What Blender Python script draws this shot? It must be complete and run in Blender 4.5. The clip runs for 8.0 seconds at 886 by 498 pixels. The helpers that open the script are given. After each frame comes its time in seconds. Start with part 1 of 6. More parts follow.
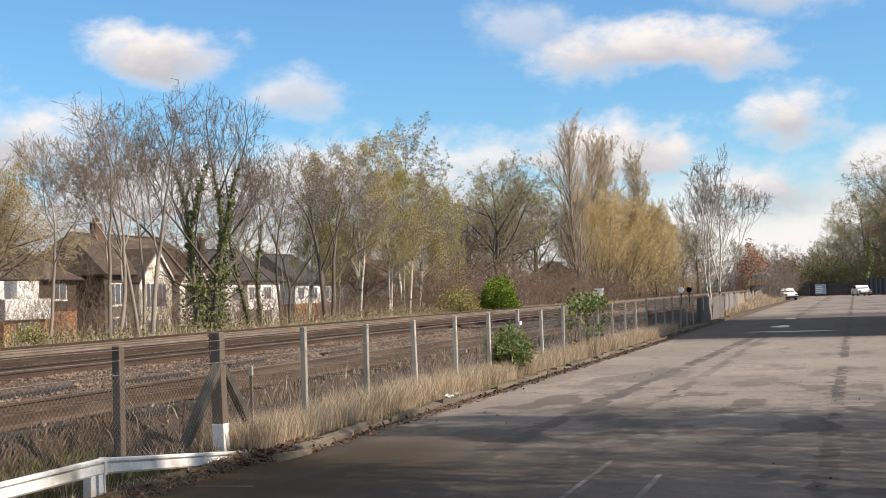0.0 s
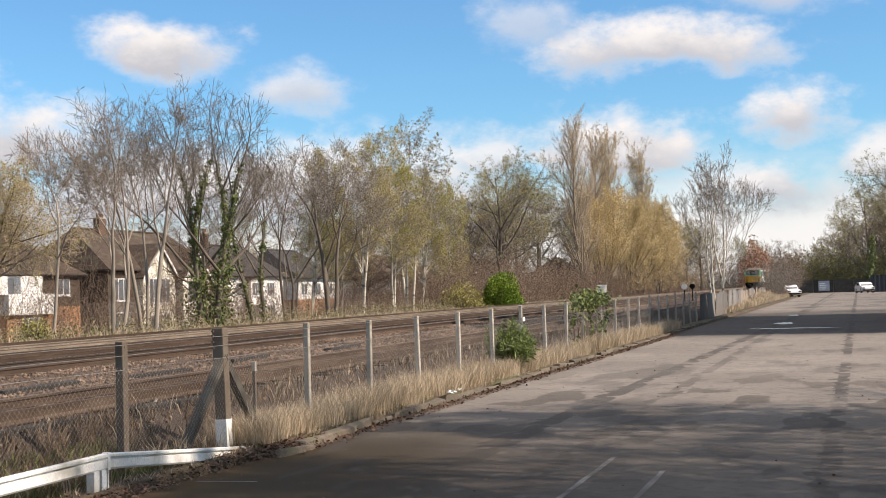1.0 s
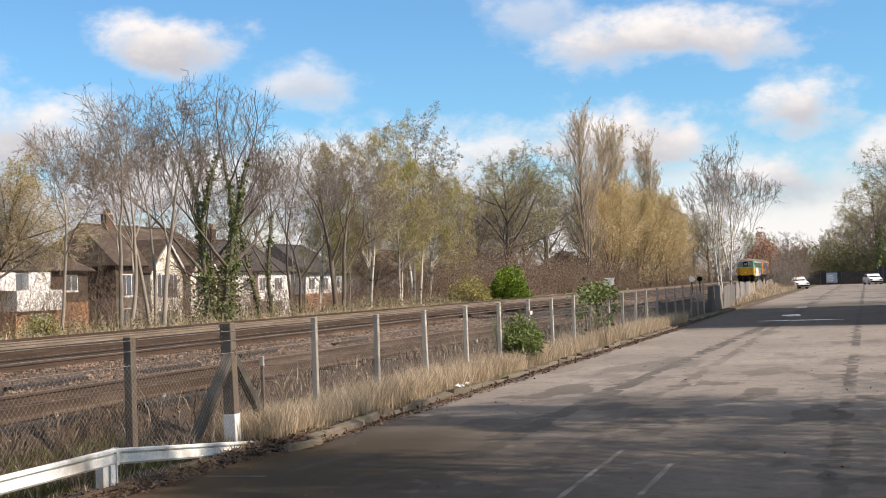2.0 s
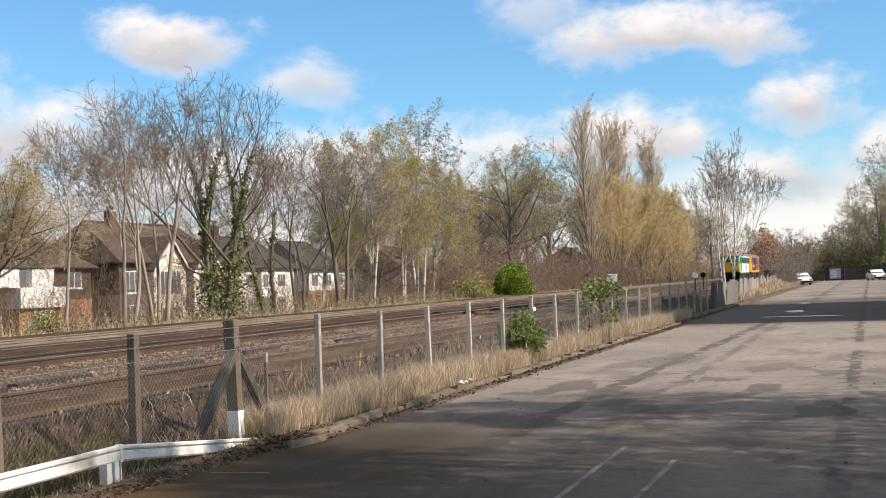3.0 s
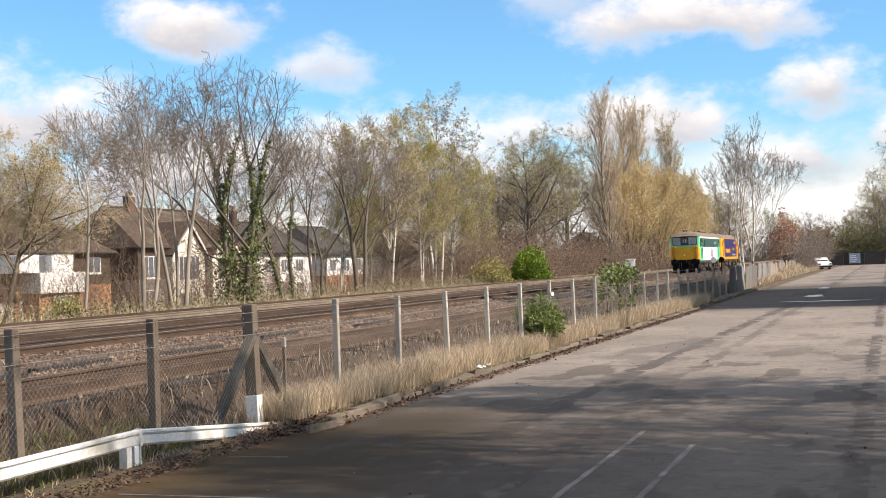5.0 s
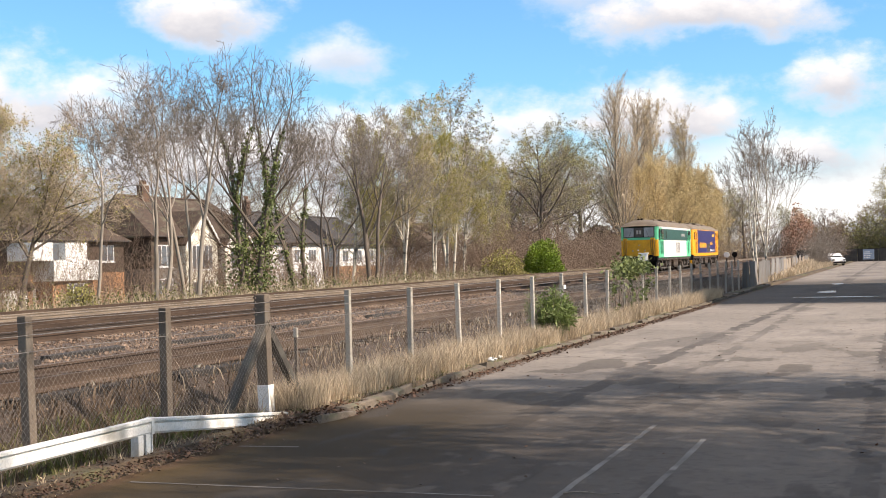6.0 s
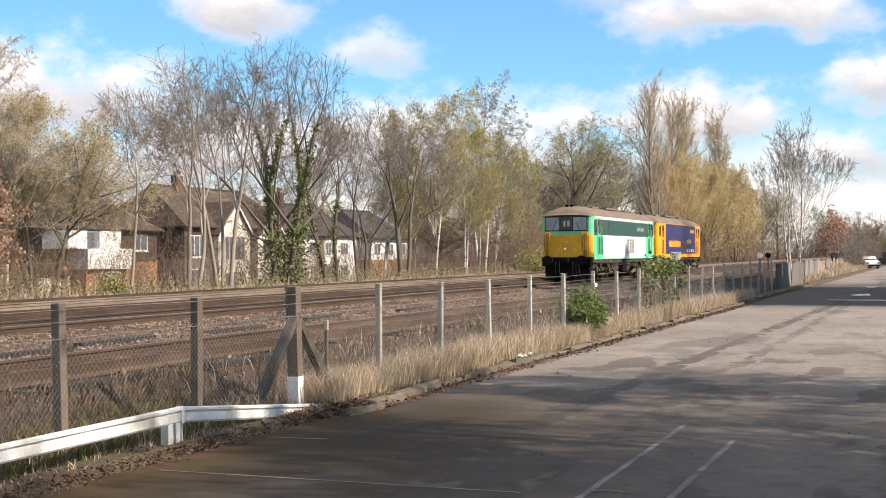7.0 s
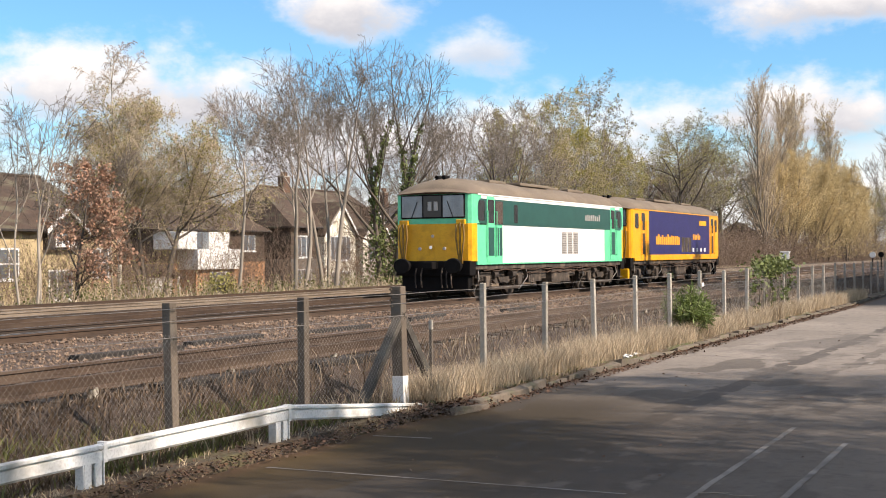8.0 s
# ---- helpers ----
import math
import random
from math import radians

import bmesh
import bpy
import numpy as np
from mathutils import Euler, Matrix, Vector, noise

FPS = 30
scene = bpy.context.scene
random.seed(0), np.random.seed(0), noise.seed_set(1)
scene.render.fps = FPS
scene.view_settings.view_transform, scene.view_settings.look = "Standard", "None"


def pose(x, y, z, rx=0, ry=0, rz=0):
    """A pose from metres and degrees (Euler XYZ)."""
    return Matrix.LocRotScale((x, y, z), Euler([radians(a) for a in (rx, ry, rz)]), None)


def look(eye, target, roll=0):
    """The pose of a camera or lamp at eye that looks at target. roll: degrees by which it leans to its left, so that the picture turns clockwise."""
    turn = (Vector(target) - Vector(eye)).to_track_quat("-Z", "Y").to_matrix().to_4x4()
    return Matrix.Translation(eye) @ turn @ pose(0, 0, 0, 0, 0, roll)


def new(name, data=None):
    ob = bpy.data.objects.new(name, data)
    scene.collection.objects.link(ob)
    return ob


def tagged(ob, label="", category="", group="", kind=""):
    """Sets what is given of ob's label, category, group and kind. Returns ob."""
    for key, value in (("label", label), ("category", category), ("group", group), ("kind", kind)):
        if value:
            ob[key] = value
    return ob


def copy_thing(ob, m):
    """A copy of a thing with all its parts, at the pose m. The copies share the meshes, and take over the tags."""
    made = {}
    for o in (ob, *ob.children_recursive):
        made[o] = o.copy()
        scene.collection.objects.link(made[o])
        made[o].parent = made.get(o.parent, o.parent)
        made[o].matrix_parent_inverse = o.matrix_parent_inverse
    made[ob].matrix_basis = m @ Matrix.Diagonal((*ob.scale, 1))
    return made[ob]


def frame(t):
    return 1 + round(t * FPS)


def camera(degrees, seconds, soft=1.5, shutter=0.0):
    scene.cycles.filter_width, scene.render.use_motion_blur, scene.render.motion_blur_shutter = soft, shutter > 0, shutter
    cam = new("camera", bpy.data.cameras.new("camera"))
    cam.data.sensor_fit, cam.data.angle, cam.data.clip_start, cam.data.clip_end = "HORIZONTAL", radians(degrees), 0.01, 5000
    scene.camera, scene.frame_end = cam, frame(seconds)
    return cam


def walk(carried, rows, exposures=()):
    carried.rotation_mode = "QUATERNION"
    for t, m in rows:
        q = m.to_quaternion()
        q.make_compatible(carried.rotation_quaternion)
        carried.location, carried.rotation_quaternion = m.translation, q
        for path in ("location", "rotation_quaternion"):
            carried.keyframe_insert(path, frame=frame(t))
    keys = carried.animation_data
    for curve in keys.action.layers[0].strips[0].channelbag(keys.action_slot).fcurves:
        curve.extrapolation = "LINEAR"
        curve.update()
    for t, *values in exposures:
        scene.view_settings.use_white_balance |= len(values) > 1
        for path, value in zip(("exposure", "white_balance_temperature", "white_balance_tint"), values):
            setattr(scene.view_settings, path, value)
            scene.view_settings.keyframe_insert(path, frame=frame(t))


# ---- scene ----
# ---------------------------------------------------------------- camera
EYE = 2.0
cam = camera(37.65, 8.0, soft=1.0)
ROWS = [
    (0.0, 92.00, 1.79, 17.61), (0.5, 91.94, 1.62, 17.61), (1.0, 91.83, 1.67, 17.75), (1.5, 91.72, 1.92, 17.95),
    (1.7, 91.66, 1.95, 18.00), (2.8, 91.43, 2.05, 18.20), (3.0, 91.42, 2.06, 18.21), (3.5, 91.27, 2.05, 18.26),
    (4.0, 91.11, 2.17, 18.36), (4.5, 90.97, 2.25, 18.68), (4.7, 90.89, 2.25, 18.82), (5.8, 90.53, 1.62, 19.51),
    (6.0, 90.44, 1.50, 19.55), (6.5, 90.26, 0.90, 20.21), (7.0, 90.25, 0.41, 20.94), (7.5, 90.23, 0.18, 21.82),
    (7.7, 90.28, 0.24, 22.76), (7.8, 90.29, 0.33, 23.52), (7.9, 90.29, 0.44, 24.35), (8.0, 90.28, 0.52, 25.53),
]
walk(cam, [(t, pose(0, 0, EYE, rx, ry, rz)) for t, rx, ry, rz in ROWS],
     exposures=[(0.0, 0.42, 7150, 18), (2.0, 0.45, 7150, 18), (4.0, 0.55, 7150, 18), (6.5, 0.71, 7150, 18), (8.0, 0.62, 7150, 18)])

# ---------------------------------------------------------------- light
SUN_EL, SUN_AZ = 38.0, -1.0          # degrees above the ground; degrees from +x towards +y
to_sun = Vector((math.cos(radians(SUN_EL)) * math.cos(radians(SUN_AZ)),
                 math.cos(radians(SUN_EL)) * math.sin(radians(SUN_AZ)), math.sin(radians(SUN_EL))))
sun_data = bpy.data.lights.new("sun", "SUN")
sun_data.energy, sun_data.angle, sun_data.color = 5.0, radians(0.5), (1.0, 0.925, 0.81)
sun = new("sun", sun_data)
sun.matrix_world = look(to_sun * 100, (0, 0, 0))


def build_world():
    """Clear blue spring sky with fair-weather cumulus."""
    w = bpy.data.worlds.new("sky")
    scene.world = w
    w.use_nodes = True
    nt = w.node_tree
    nt.nodes.clear()
    N, L = nt.nodes.new, nt.links.new

    def m(op, a, b=None, c=None):
        n = N("ShaderNodeMath")
        n.operation = op
        for i, v in enumerate((a, b, c)):
            if v is None:
                continue
            if isinstance(v, (int, float)):
                n.inputs[i].default_value = v
            else:
                L(v, n.inputs[i])
        return n.outputs[0]

    def ramp(v, lo, hi):
        n = N("ShaderNodeMapRange")
        n.interpolation_type = "SMOOTHSTEP"
        L(v, n.inputs[0])
        n.inputs[1].default_value, n.inputs[2].default_value = lo, hi
        return n.outputs[0]

    sky = N("ShaderNodeTexSky")
    sky.sky_type, sky.sun_disc = "NISHITA", False
    sky.sun_elevation, sky.sun_rotation = radians(SUN_EL), radians(90 - SUN_AZ)
    sky.air_density, sky.dust_density, sky.ozone_density = 1.0, 0.6, 2.0
    tc = N("ShaderNodeTexCoord")
    sep = N("ShaderNodeSeparateXYZ")
    L(tc.outputs["Generated"], sep.inputs[0])
    az = m("MULTIPLY", m("ARCTAN2", sep.outputs[0], sep.outputs[1]), 57.2958)
    el = m("MULTIPLY", m("ARCSINE", sep.outputs[2]), 57.2958)

    def fbm(scale, detail, rough):
        n = N("ShaderNodeTexNoise")
        n.inputs["Scale"].default_value, n.inputs["Detail"].default_value, n.inputs["Roughness"].default_value = scale, detail, rough
        mp = N("ShaderNodeMapping")
        mp.inputs["Scale"].default_value = (1, 1, 1.7)
        L(tc.outputs["Generated"], mp.inputs[0])
        L(mp.outputs[0], n.inputs["Vector"])
        return n.outputs["Fac"]

    big, fine = fbm(13, 9, 0.58), fbm(38, 7, 0.6)
    lump = m("ADD", m("MULTIPLY", m("SUBTRACT", big, 0.5), 2.3), m("MULTIPLY", m("SUBTRACT", fine, 0.5), 0.9))
    # azimuth, elevation, half width, half height, thickness
    clouds = [(-29.8, 10.7, 3.3, 1.4, 1.0), (-23.7, 8.9, 2.6, 1.3, 0.75), (-8.2, 10.3, 5.6, 1.5, 1.0), (-13.6, 11.6, 2.4, 1.3, 0.5),
              (-2.0, 12.6, 4.5, 1.3, 0.6), (-2.4, 6.9, 2.6, 1.6, 1.0), (-10.2, 6.0, 4.2, 1.9, 1.05), (-3.4, 4.0, 3.2, 1.5, 0.95), (1.6, 4.8, 3.2, 1.5, 0.9),
              (-36.0, 6.6, 5.4, 2.4, 1.0), (-15.4, 5.6, 1.9, 1.0, 0.8), (-40.5, 7.0, 6.0, 2.6, 1.0), (-47, 6.0, 6.0, 3.0, 0.9),
              (-22.0, 4.6, 10.0, 2.7, 0.95), (-32.0, 4.4, 9.0, 3.0, 1.0)]
    total, shade = None, None
    for a0, e0, wa, we, thick in clouds:
        u = m("DIVIDE", m("SUBTRACT", az, a0), wa)
        v = m("DIVIDE", m("SUBTRACT", el, e0), we)
        r = m("SQRT", m("ADD", m("MULTIPLY", u, u), m("MULTIPLY", v, v)))
        d = m("ADD", m("SUBTRACT", 1.0, r), lump)
        c = m("MULTIPLY", ramp(d, -0.18, 0.75), thick)
        # undersides are in their own shade
        s = m("MULTIPLY", c, ramp(m("ADD", v, m("MULTIPLY", lump, 0.8)), 0.75, -0.6))
        total = c if total is None else m("MAXIMUM", total, c)
        shade = s if shade is None else m("MAXIMUM", shade, s)
    # thin haze towards the horizon, and scattered cloud over the rest of the dome
    far = m("MULTIPLY", ramp(m("ADD", big, m("MULTIPLY", fine, 0.25)), 0.50, 0.72), ramp(el, 14.0, 22.0))
    low = m("MULTIPLY", ramp(m("ADD", el, m("MULTIPLY", lump, -2.5)), 7.0, 2.0), 0.9)
    total = m("MAXIMUM", m("MAXIMUM", total, far), low)
    total = m("MINIMUM", total, 1.0)
    tint = N("ShaderNodeMix")
    tint.data_type = "RGBA"
    tint.inputs["A"].default_value = (7.9, 8.25, 8.4, 1)
    tint.inputs["B"].default_value = (4.3, 4.75, 5.4, 1)
    L(shade, tint.inputs["Factor"])
    mix = N("ShaderNodeMix")
    mix.data_type = "RGBA"
    L(total, mix.inputs["Factor"])
    deep = N("ShaderNodeMix")
    deep.data_type, deep.blend_type = "RGBA", "MULTIPLY"
    deep.inputs["Factor"].default_value = 1.0
    deep.inputs["B"].default_value = (0.64, 1.18, 1.50, 1)
    L(sky.outputs[0], deep.inputs["A"])
    L(deep.outputs["Result"], mix.inputs["A"])
    L(tint.outputs["Result"], mix.inputs["B"])
    bg, out = N("ShaderNodeBackground"), N("ShaderNodeOutputWorld")
    bg.inputs[1].default_value = 0.088
    L(mix.outputs["Result"], bg.inputs[0])
    L(bg.outputs[0], out.inputs[0])


build_world()


# ---------------------------------------------------------------- materials
def mat(name, c1, c2=None, scale=4.0, rough=0.8, metal=0.0, bump=0.15, fine=40.0, c3=None, spread=0.0, bump_dist=0.01, stretch=(1, 1, 1), spec=0.4, dirt=0.0, island=0.0):
    """Two-scale noise between c1 and c2, fine grain, relief; c3: stains; spread: difference from object to object."""
    mt = bpy.data.materials.new(name)
    mt.use_nodes = True
    nt = mt.node_tree
    N, L = nt.nodes.new, nt.links.new
    bs = nt.nodes["Principled BSDF"]
    tc, mp = N("ShaderNodeTexCoord"), N("ShaderNodeMapping")
    mp.inputs["Scale"].default_value = stretch
    L(tc.outputs["Object"], mp.inputs[0])
    c2 = c2 or tuple(min(1, x * 0.7) for x in c1)

    def tex(s, d=5):
        n = N("ShaderNodeTexNoise")
        n.inputs["Scale"].default_value, n.inputs["Detail"].default_value = s, d
        L(mp.outputs[0], n.inputs["Vector"])
        return n.outputs["Fac"]

    def mix(f, a, b, lo=0.0, hi=1.0):
        mr = N("ShaderNodeMapRange")
        L(f, mr.inputs[0])
        mr.inputs[1].default_value, mr.inputs[2].default_value = lo, hi
        n = N("ShaderNodeMix")
        n.data_type = "RGBA"
        L(mr.outputs[0], n.inputs["Factor"])
        for key, v in (("A", a), ("B", b)):
            if isinstance(v, tuple):
                n.inputs[key].default_value = (*v, 1)
            else:
                L(v, n.inputs[key])
        return n.outputs["Result"]

    g = tex(fine, 4)
    col = mix(tex(scale), c1, c2, 0.32, 0.68)
    col = mix(g, col, tuple(x * 0.55 for x in c2), 0.48, 1.0)
    if c3:
        col = mix(tex(scale * 0.37 + 0.3, 7), col, c3, 0.52, 0.66)
    if dirt:
        col = mix(tex(scale * 1.7, 8), col, tuple(x * (1 - dirt) for x in c2), 0.5, 0.72)
    if spread or island:
        hs = N("ShaderNodeHueSaturation")
        mr = N("ShaderNodeMapRange")
        if island:
            src = N("ShaderNodeNewGeometry").outputs["Random Per Island"]
        else:
            src = N("ShaderNodeObjectInfo").outputs["Random"]
        k = spread or island
        L(src, mr.inputs[0])
        mr.inputs[3].default_value, mr.inputs[4].default_value = 1 - k, 1 + k
        L(mr.outputs[0], hs.inputs["Value"])
        L(col, hs.inputs["Color"])
        col = hs.outputs[0]
    L(col, bs.inputs["Base Color"])
    bs.inputs["Metallic"].default_value = metal
    bs.inputs["Specular IOR Level"].default_value = spec
    rr = N("ShaderNodeMapRange")
    L(g, rr.inputs[0])
    rr.inputs[3].default_value, rr.inputs[4].default_value = max(0.03, rough - 0.12), min(1, rough + 0.12)
    L(rr.outputs[0], bs.inputs["Roughness"])
    if bump:
        b = N("ShaderNodeBump")
        b.inputs["Strength"].default_value, b.inputs["Distance"].default_value = bump, bump_dist
        L(g, b.inputs["Height"])
        L(b.outputs[0], bs.inputs["Normal"])
    return mt


def leaf_mat(name, c1, c2, trans=0.35, spread=0.35):
    """Leaves: a colour that differs from leaf to leaf, some light through the blade."""
    mt = mat(name, c1, c2, scale=0.6, rough=0.6, bump=0, island=spread, fine=3)
    nt = mt.node_tree
    bs = nt.nodes["Principled BSDF"]
    tr, mx = nt.nodes.new("ShaderNodeBsdfTranslucent"), nt.nodes.new("ShaderNodeMixShader")
    nt.links.new(bs.inputs["Base Color"].links[0].from_socket, tr.inputs[0])
    mx.inputs[0].default_value = trans
    nt.links.new(bs.outputs[0], mx.inputs[1])
    nt.links.new(tr.outputs[0], mx.inputs[2])
    nt.links.new(mx.outputs[0], nt.nodes["Material Output"].inputs[0])
    return mt


def glass_mat(name, tint=(0.02, 0.025, 0.03)):
    """Dark window glass: a room behind it unseen, the sky in it."""
    mt = mat(name, tint, tint, rough=0.12, bump=0, spec=0.45)
    return mt


M_concrete = mat("concrete", (0.50, 0.465, 0.40), (0.34, 0.315, 0.265), 3, 0.9, c3=(0.16, 0.15, 0.11), spread=0.2, bump=0.4)
M_concrete_old = mat("old_concrete", (0.16, 0.128, 0.098), (0.10, 0.08, 0.062), 4, 0.95, c3=(0.15, 0.14, 0.12), spread=0.2, bump=0.5)
M_concrete_dark = mat("dark_concrete", (0.075, 0.066, 0.056), (0.045, 0.04, 0.034), 4, 0.95, c3=(0.10, 0.095, 0.08), spread=0.2, bump=0.5)
M_kerb = mat("kerb_stone", (0.155, 0.126, 0.096), (0.09, 0.073, 0.056), 7, 0.95, c3=(0.10, 0.095, 0.06), spread=0.25, bump=0.6)
M_white_paint = mat("white_paint", (0.82, 0.82, 0.80), (0.70, 0.70, 0.67), 5, 0.5, c3=(0.45, 0.43, 0.38), bump=0.1)
M_wire = mat("galvanised_wire", (0.27, 0.25, 0.23), (0.17, 0.155, 0.14), 20, 0.6, 0.3, bump=0)
M_rust = mat("rusty_steel", (0.095, 0.055, 0.035), (0.05, 0.032, 0.022), 6, 0.85, 0.2, bump=0.3)
M_rail = mat("rail_rust", (0.08, 0.051, 0.034), (0.046, 0.03, 0.021), 5, 0.85, 0.1, bump=0.3, stretch=(1, 0.15, 1), c3=(0.10, 0.07, 0.05))
# pale and dark rail tints paint sunlit faces and shadowed gaps
M_rail_sunlit = mat("sunlit_rail", (0.24, 0.195, 0.15), (0.15, 0.12, 0.09), 5, 0.85, 0.1, bump=0.3, stretch=(1, 0.15, 1), c3=(0.13, 0.10, 0.075))
M_rail_shaded = mat("shaded_rail", (0.06, 0.042, 0.031), (0.035, 0.026, 0.02), 5, 0.85, 0.1, bump=0.3, stretch=(1, 0.15, 1))
M_railtop = mat("polished_rail", (0.42, 0.40, 0.38), (0.30, 0.28, 0.26), 6, 0.28, 1.0, bump=0)
M_railtop_dull = mat("dull_rail", (0.22, 0.17, 0.13), (0.14, 0.10, 0.07), 6, 0.5, 0.8, bump=0)
M_sleeper = mat("sleeper", (0.17, 0.138, 0.11), (0.09, 0.072, 0.058), 5, 0.95, spread=0.3, bump=0.5)
M_stone = mat("ballast_stone", (0.25, 0.18, 0.13), (0.125, 0.083, 0.058), 0.5, 0.95, island=0.6, bump=0)
M_drygrass = leaf_mat("dry_grass", (0.55, 0.45, 0.32), (0.38, 0.30, 0.205), 0.3, 0.4)
M_greengrass = leaf_mat("green_grass", (0.10, 0.13, 0.035), (0.17, 0.155, 0.06), 0.3, 0.4)
M_litter = leaf_mat("dead_leaves", (0.115, 0.06, 0.034), (0.065, 0.038, 0.023), 0.1, 0.5)
M_bark = mat("bark", (0.15, 0.122, 0.098), (0.09, 0.075, 0.06), 2.5, 0.95, spread=0.2, bump=0.5, stretch=(1, 1, 0.3))
M_bark_grey = mat("grey_bark", (0.36, 0.315, 0.26), (0.22, 0.19, 0.155), 2.5, 0.95, spread=0.2, bump=0.5, stretch=(1, 1, 0.3))
M_bark_birch = mat("birch_bark", (0.60, 0.56, 0.48), (0.42, 0.38, 0.30), 3, 0.8, c3=(0.10, 0.09, 0.08), bump=0.2, stretch=(1, 1, 2.5))
M_twig = mat("twig", (0.225, 0.19, 0.157), (0.15, 0.127, 0.105), 0.8, 0.95, bump=0, spread=0.2)
M_twig_pale = mat("pale_twig", (0.46, 0.375, 0.27), (0.33, 0.265, 0.19), 0.8, 0.95, bump=0, spread=0.15)
M_twig_gold = mat("golden_twig", (0.58, 0.46, 0.27), (0.46, 0.36, 0.20), 0.8, 0.9, bump=0, spread=0.15)
M_twig_red = mat("reddish_twig", (0.22, 0.155, 0.11), (0.15, 0.105, 0.075), 0.8, 0.95, bump=0, spread=0.2)
M_leaf_spring = leaf_mat("spring_leaves", (0.37, 0.345, 0.075), (0.28, 0.255, 0.06))
M_leaf_gold = leaf_mat("golden_catkins", (0.60, 0.48, 0.25), (0.50, 0.39, 0.19))
M_leaf_bright = leaf_mat("bright_green_leaves", (0.19, 0.27, 0.03), (0.11, 0.18, 0.02), 0.3)
M_leaf_dark = leaf_mat("dark_green_leaves", (0.05, 0.085, 0.02), (0.03, 0.05, 0.015), 0.2)
M_leaf_ivy = leaf_mat("ivy_leaves", (0.15, 0.18, 0.055), (0.075, 0.10, 0.032), 0.2)
M_leaf_pine = leaf_mat("pine_needles", (0.175, 0.225, 0.065), (0.11, 0.155, 0.045), 0.2)
M_leaf_copper = leaf_mat("brown_dead_leaves", (0.44, 0.27, 0.185), (0.33, 0.19, 0.125), 0.3)
M_leaf_olive = leaf_mat("olive_buds", (0.36, 0.335, 0.115), (0.26, 0.23, 0.08), 0.3)
M_leaf_brown = leaf_mat("brown_scrub", (0.16, 0.11, 0.07), (0.10, 0.07, 0.045), 0.2)


# ---------------------------------------------------------------- mesh helpers
def mesh_from(name, verts, faces, material, smooth=False):
    me = bpy.data.meshes.new(name)
    me.from_pydata([tuple(v) for v in verts], [], faces)
    me.materials.append(material)
    if smooth:
        me.polygons.foreach_set("use_smooth", [True] * len(me.polygons))
    me.update()
    return me


def part(name, bm, material=None, parent=None, label=""):
    """One bmesh (or mesh) as one object, under its thing."""
    if isinstance(bm, bmesh.types.BMesh):
        me = bpy.data.meshes.new(name)
        bm.to_mesh(me)
        bm.free()
        me.materials.append(material)
    else:
        me = bm
    ob = new(name, me)
    if parent is not None:
        ob.parent = parent
    if label:
        ob["label"] = label
    return ob


def box(bm, x0, y0, z0, x1, y1, z1, bevel=0.0, m=None):
    """A box with rounded edges added to bm."""
    r = bmesh.ops.create_cube(bm, size=1.0)
    vs = r["verts"]
    for v in vs:
        v.co = Vector((x0 + (v.co.x + 0.5) * (x1 - x0), y0 + (v.co.y + 0.5) * (y1 - y0), z0 + (v.co.z + 0.5) * (z1 - z0)))
        if m is not None:
            v.co = m @ v.co
    if bevel:
        es = list({e for v in vs for e in v.link_edges})
        bmesh.ops.bevel(bm, geom=es, offset=bevel, segments=2, profile=0.6, affect="EDGES")
    return bm


def bx(x0, y0, z0, x1, y1, z1, bevel=0.0, m=None):
    return box(bmesh.new(), x0, y0, z0, x1, y1, z1, bevel, m)


def prism(bm, pts, axis, a0, a1):
    """A flat outline swept along an axis: 'x' takes (y, z) points, 'y' (x, z), 'z' (x, y)."""
    def at(p, a):
        return {"x": (a, p[0], p[1]), "y": (p[0], a, p[1]), "z": (p[0], p[1], a)}[axis]
    lo = [bm.verts.new(at(p, a0)) for p in pts]
    hi = [bm.verts.new(at(p, a1)) for p in pts]
    n = len(pts)
    for i in range(n):
        bm.faces.new((lo[i], lo[(i + 1) % n], hi[(i + 1) % n], hi[i]))
    bm.faces.new(lo[::-1])
    bm.faces.new(hi)
    bmesh.ops.recalc_face_normals(bm, faces=bm.faces)
    return bm


def cyl(bm, p, q, r, r2=None, n=12):
    """A round bar from p to q."""
    p, q = Vector(p), Vector(q)
    d = q - p
    m = Matrix.Translation((p + q) / 2) @ d.to_track_quat("Z", "Y").to_matrix().to_4x4()
    bmesh.ops.create_cone(bm, cap_ends=True, segments=n, radius1=r, radius2=r if r2 is None else r2, depth=d.length, matrix=m)
    return bm


def empty(name, m=None):
    ob = new(name)
    ob.empty_display_size = 0.3
    if m is not None:
        ob.matrix_world = m
    return ob


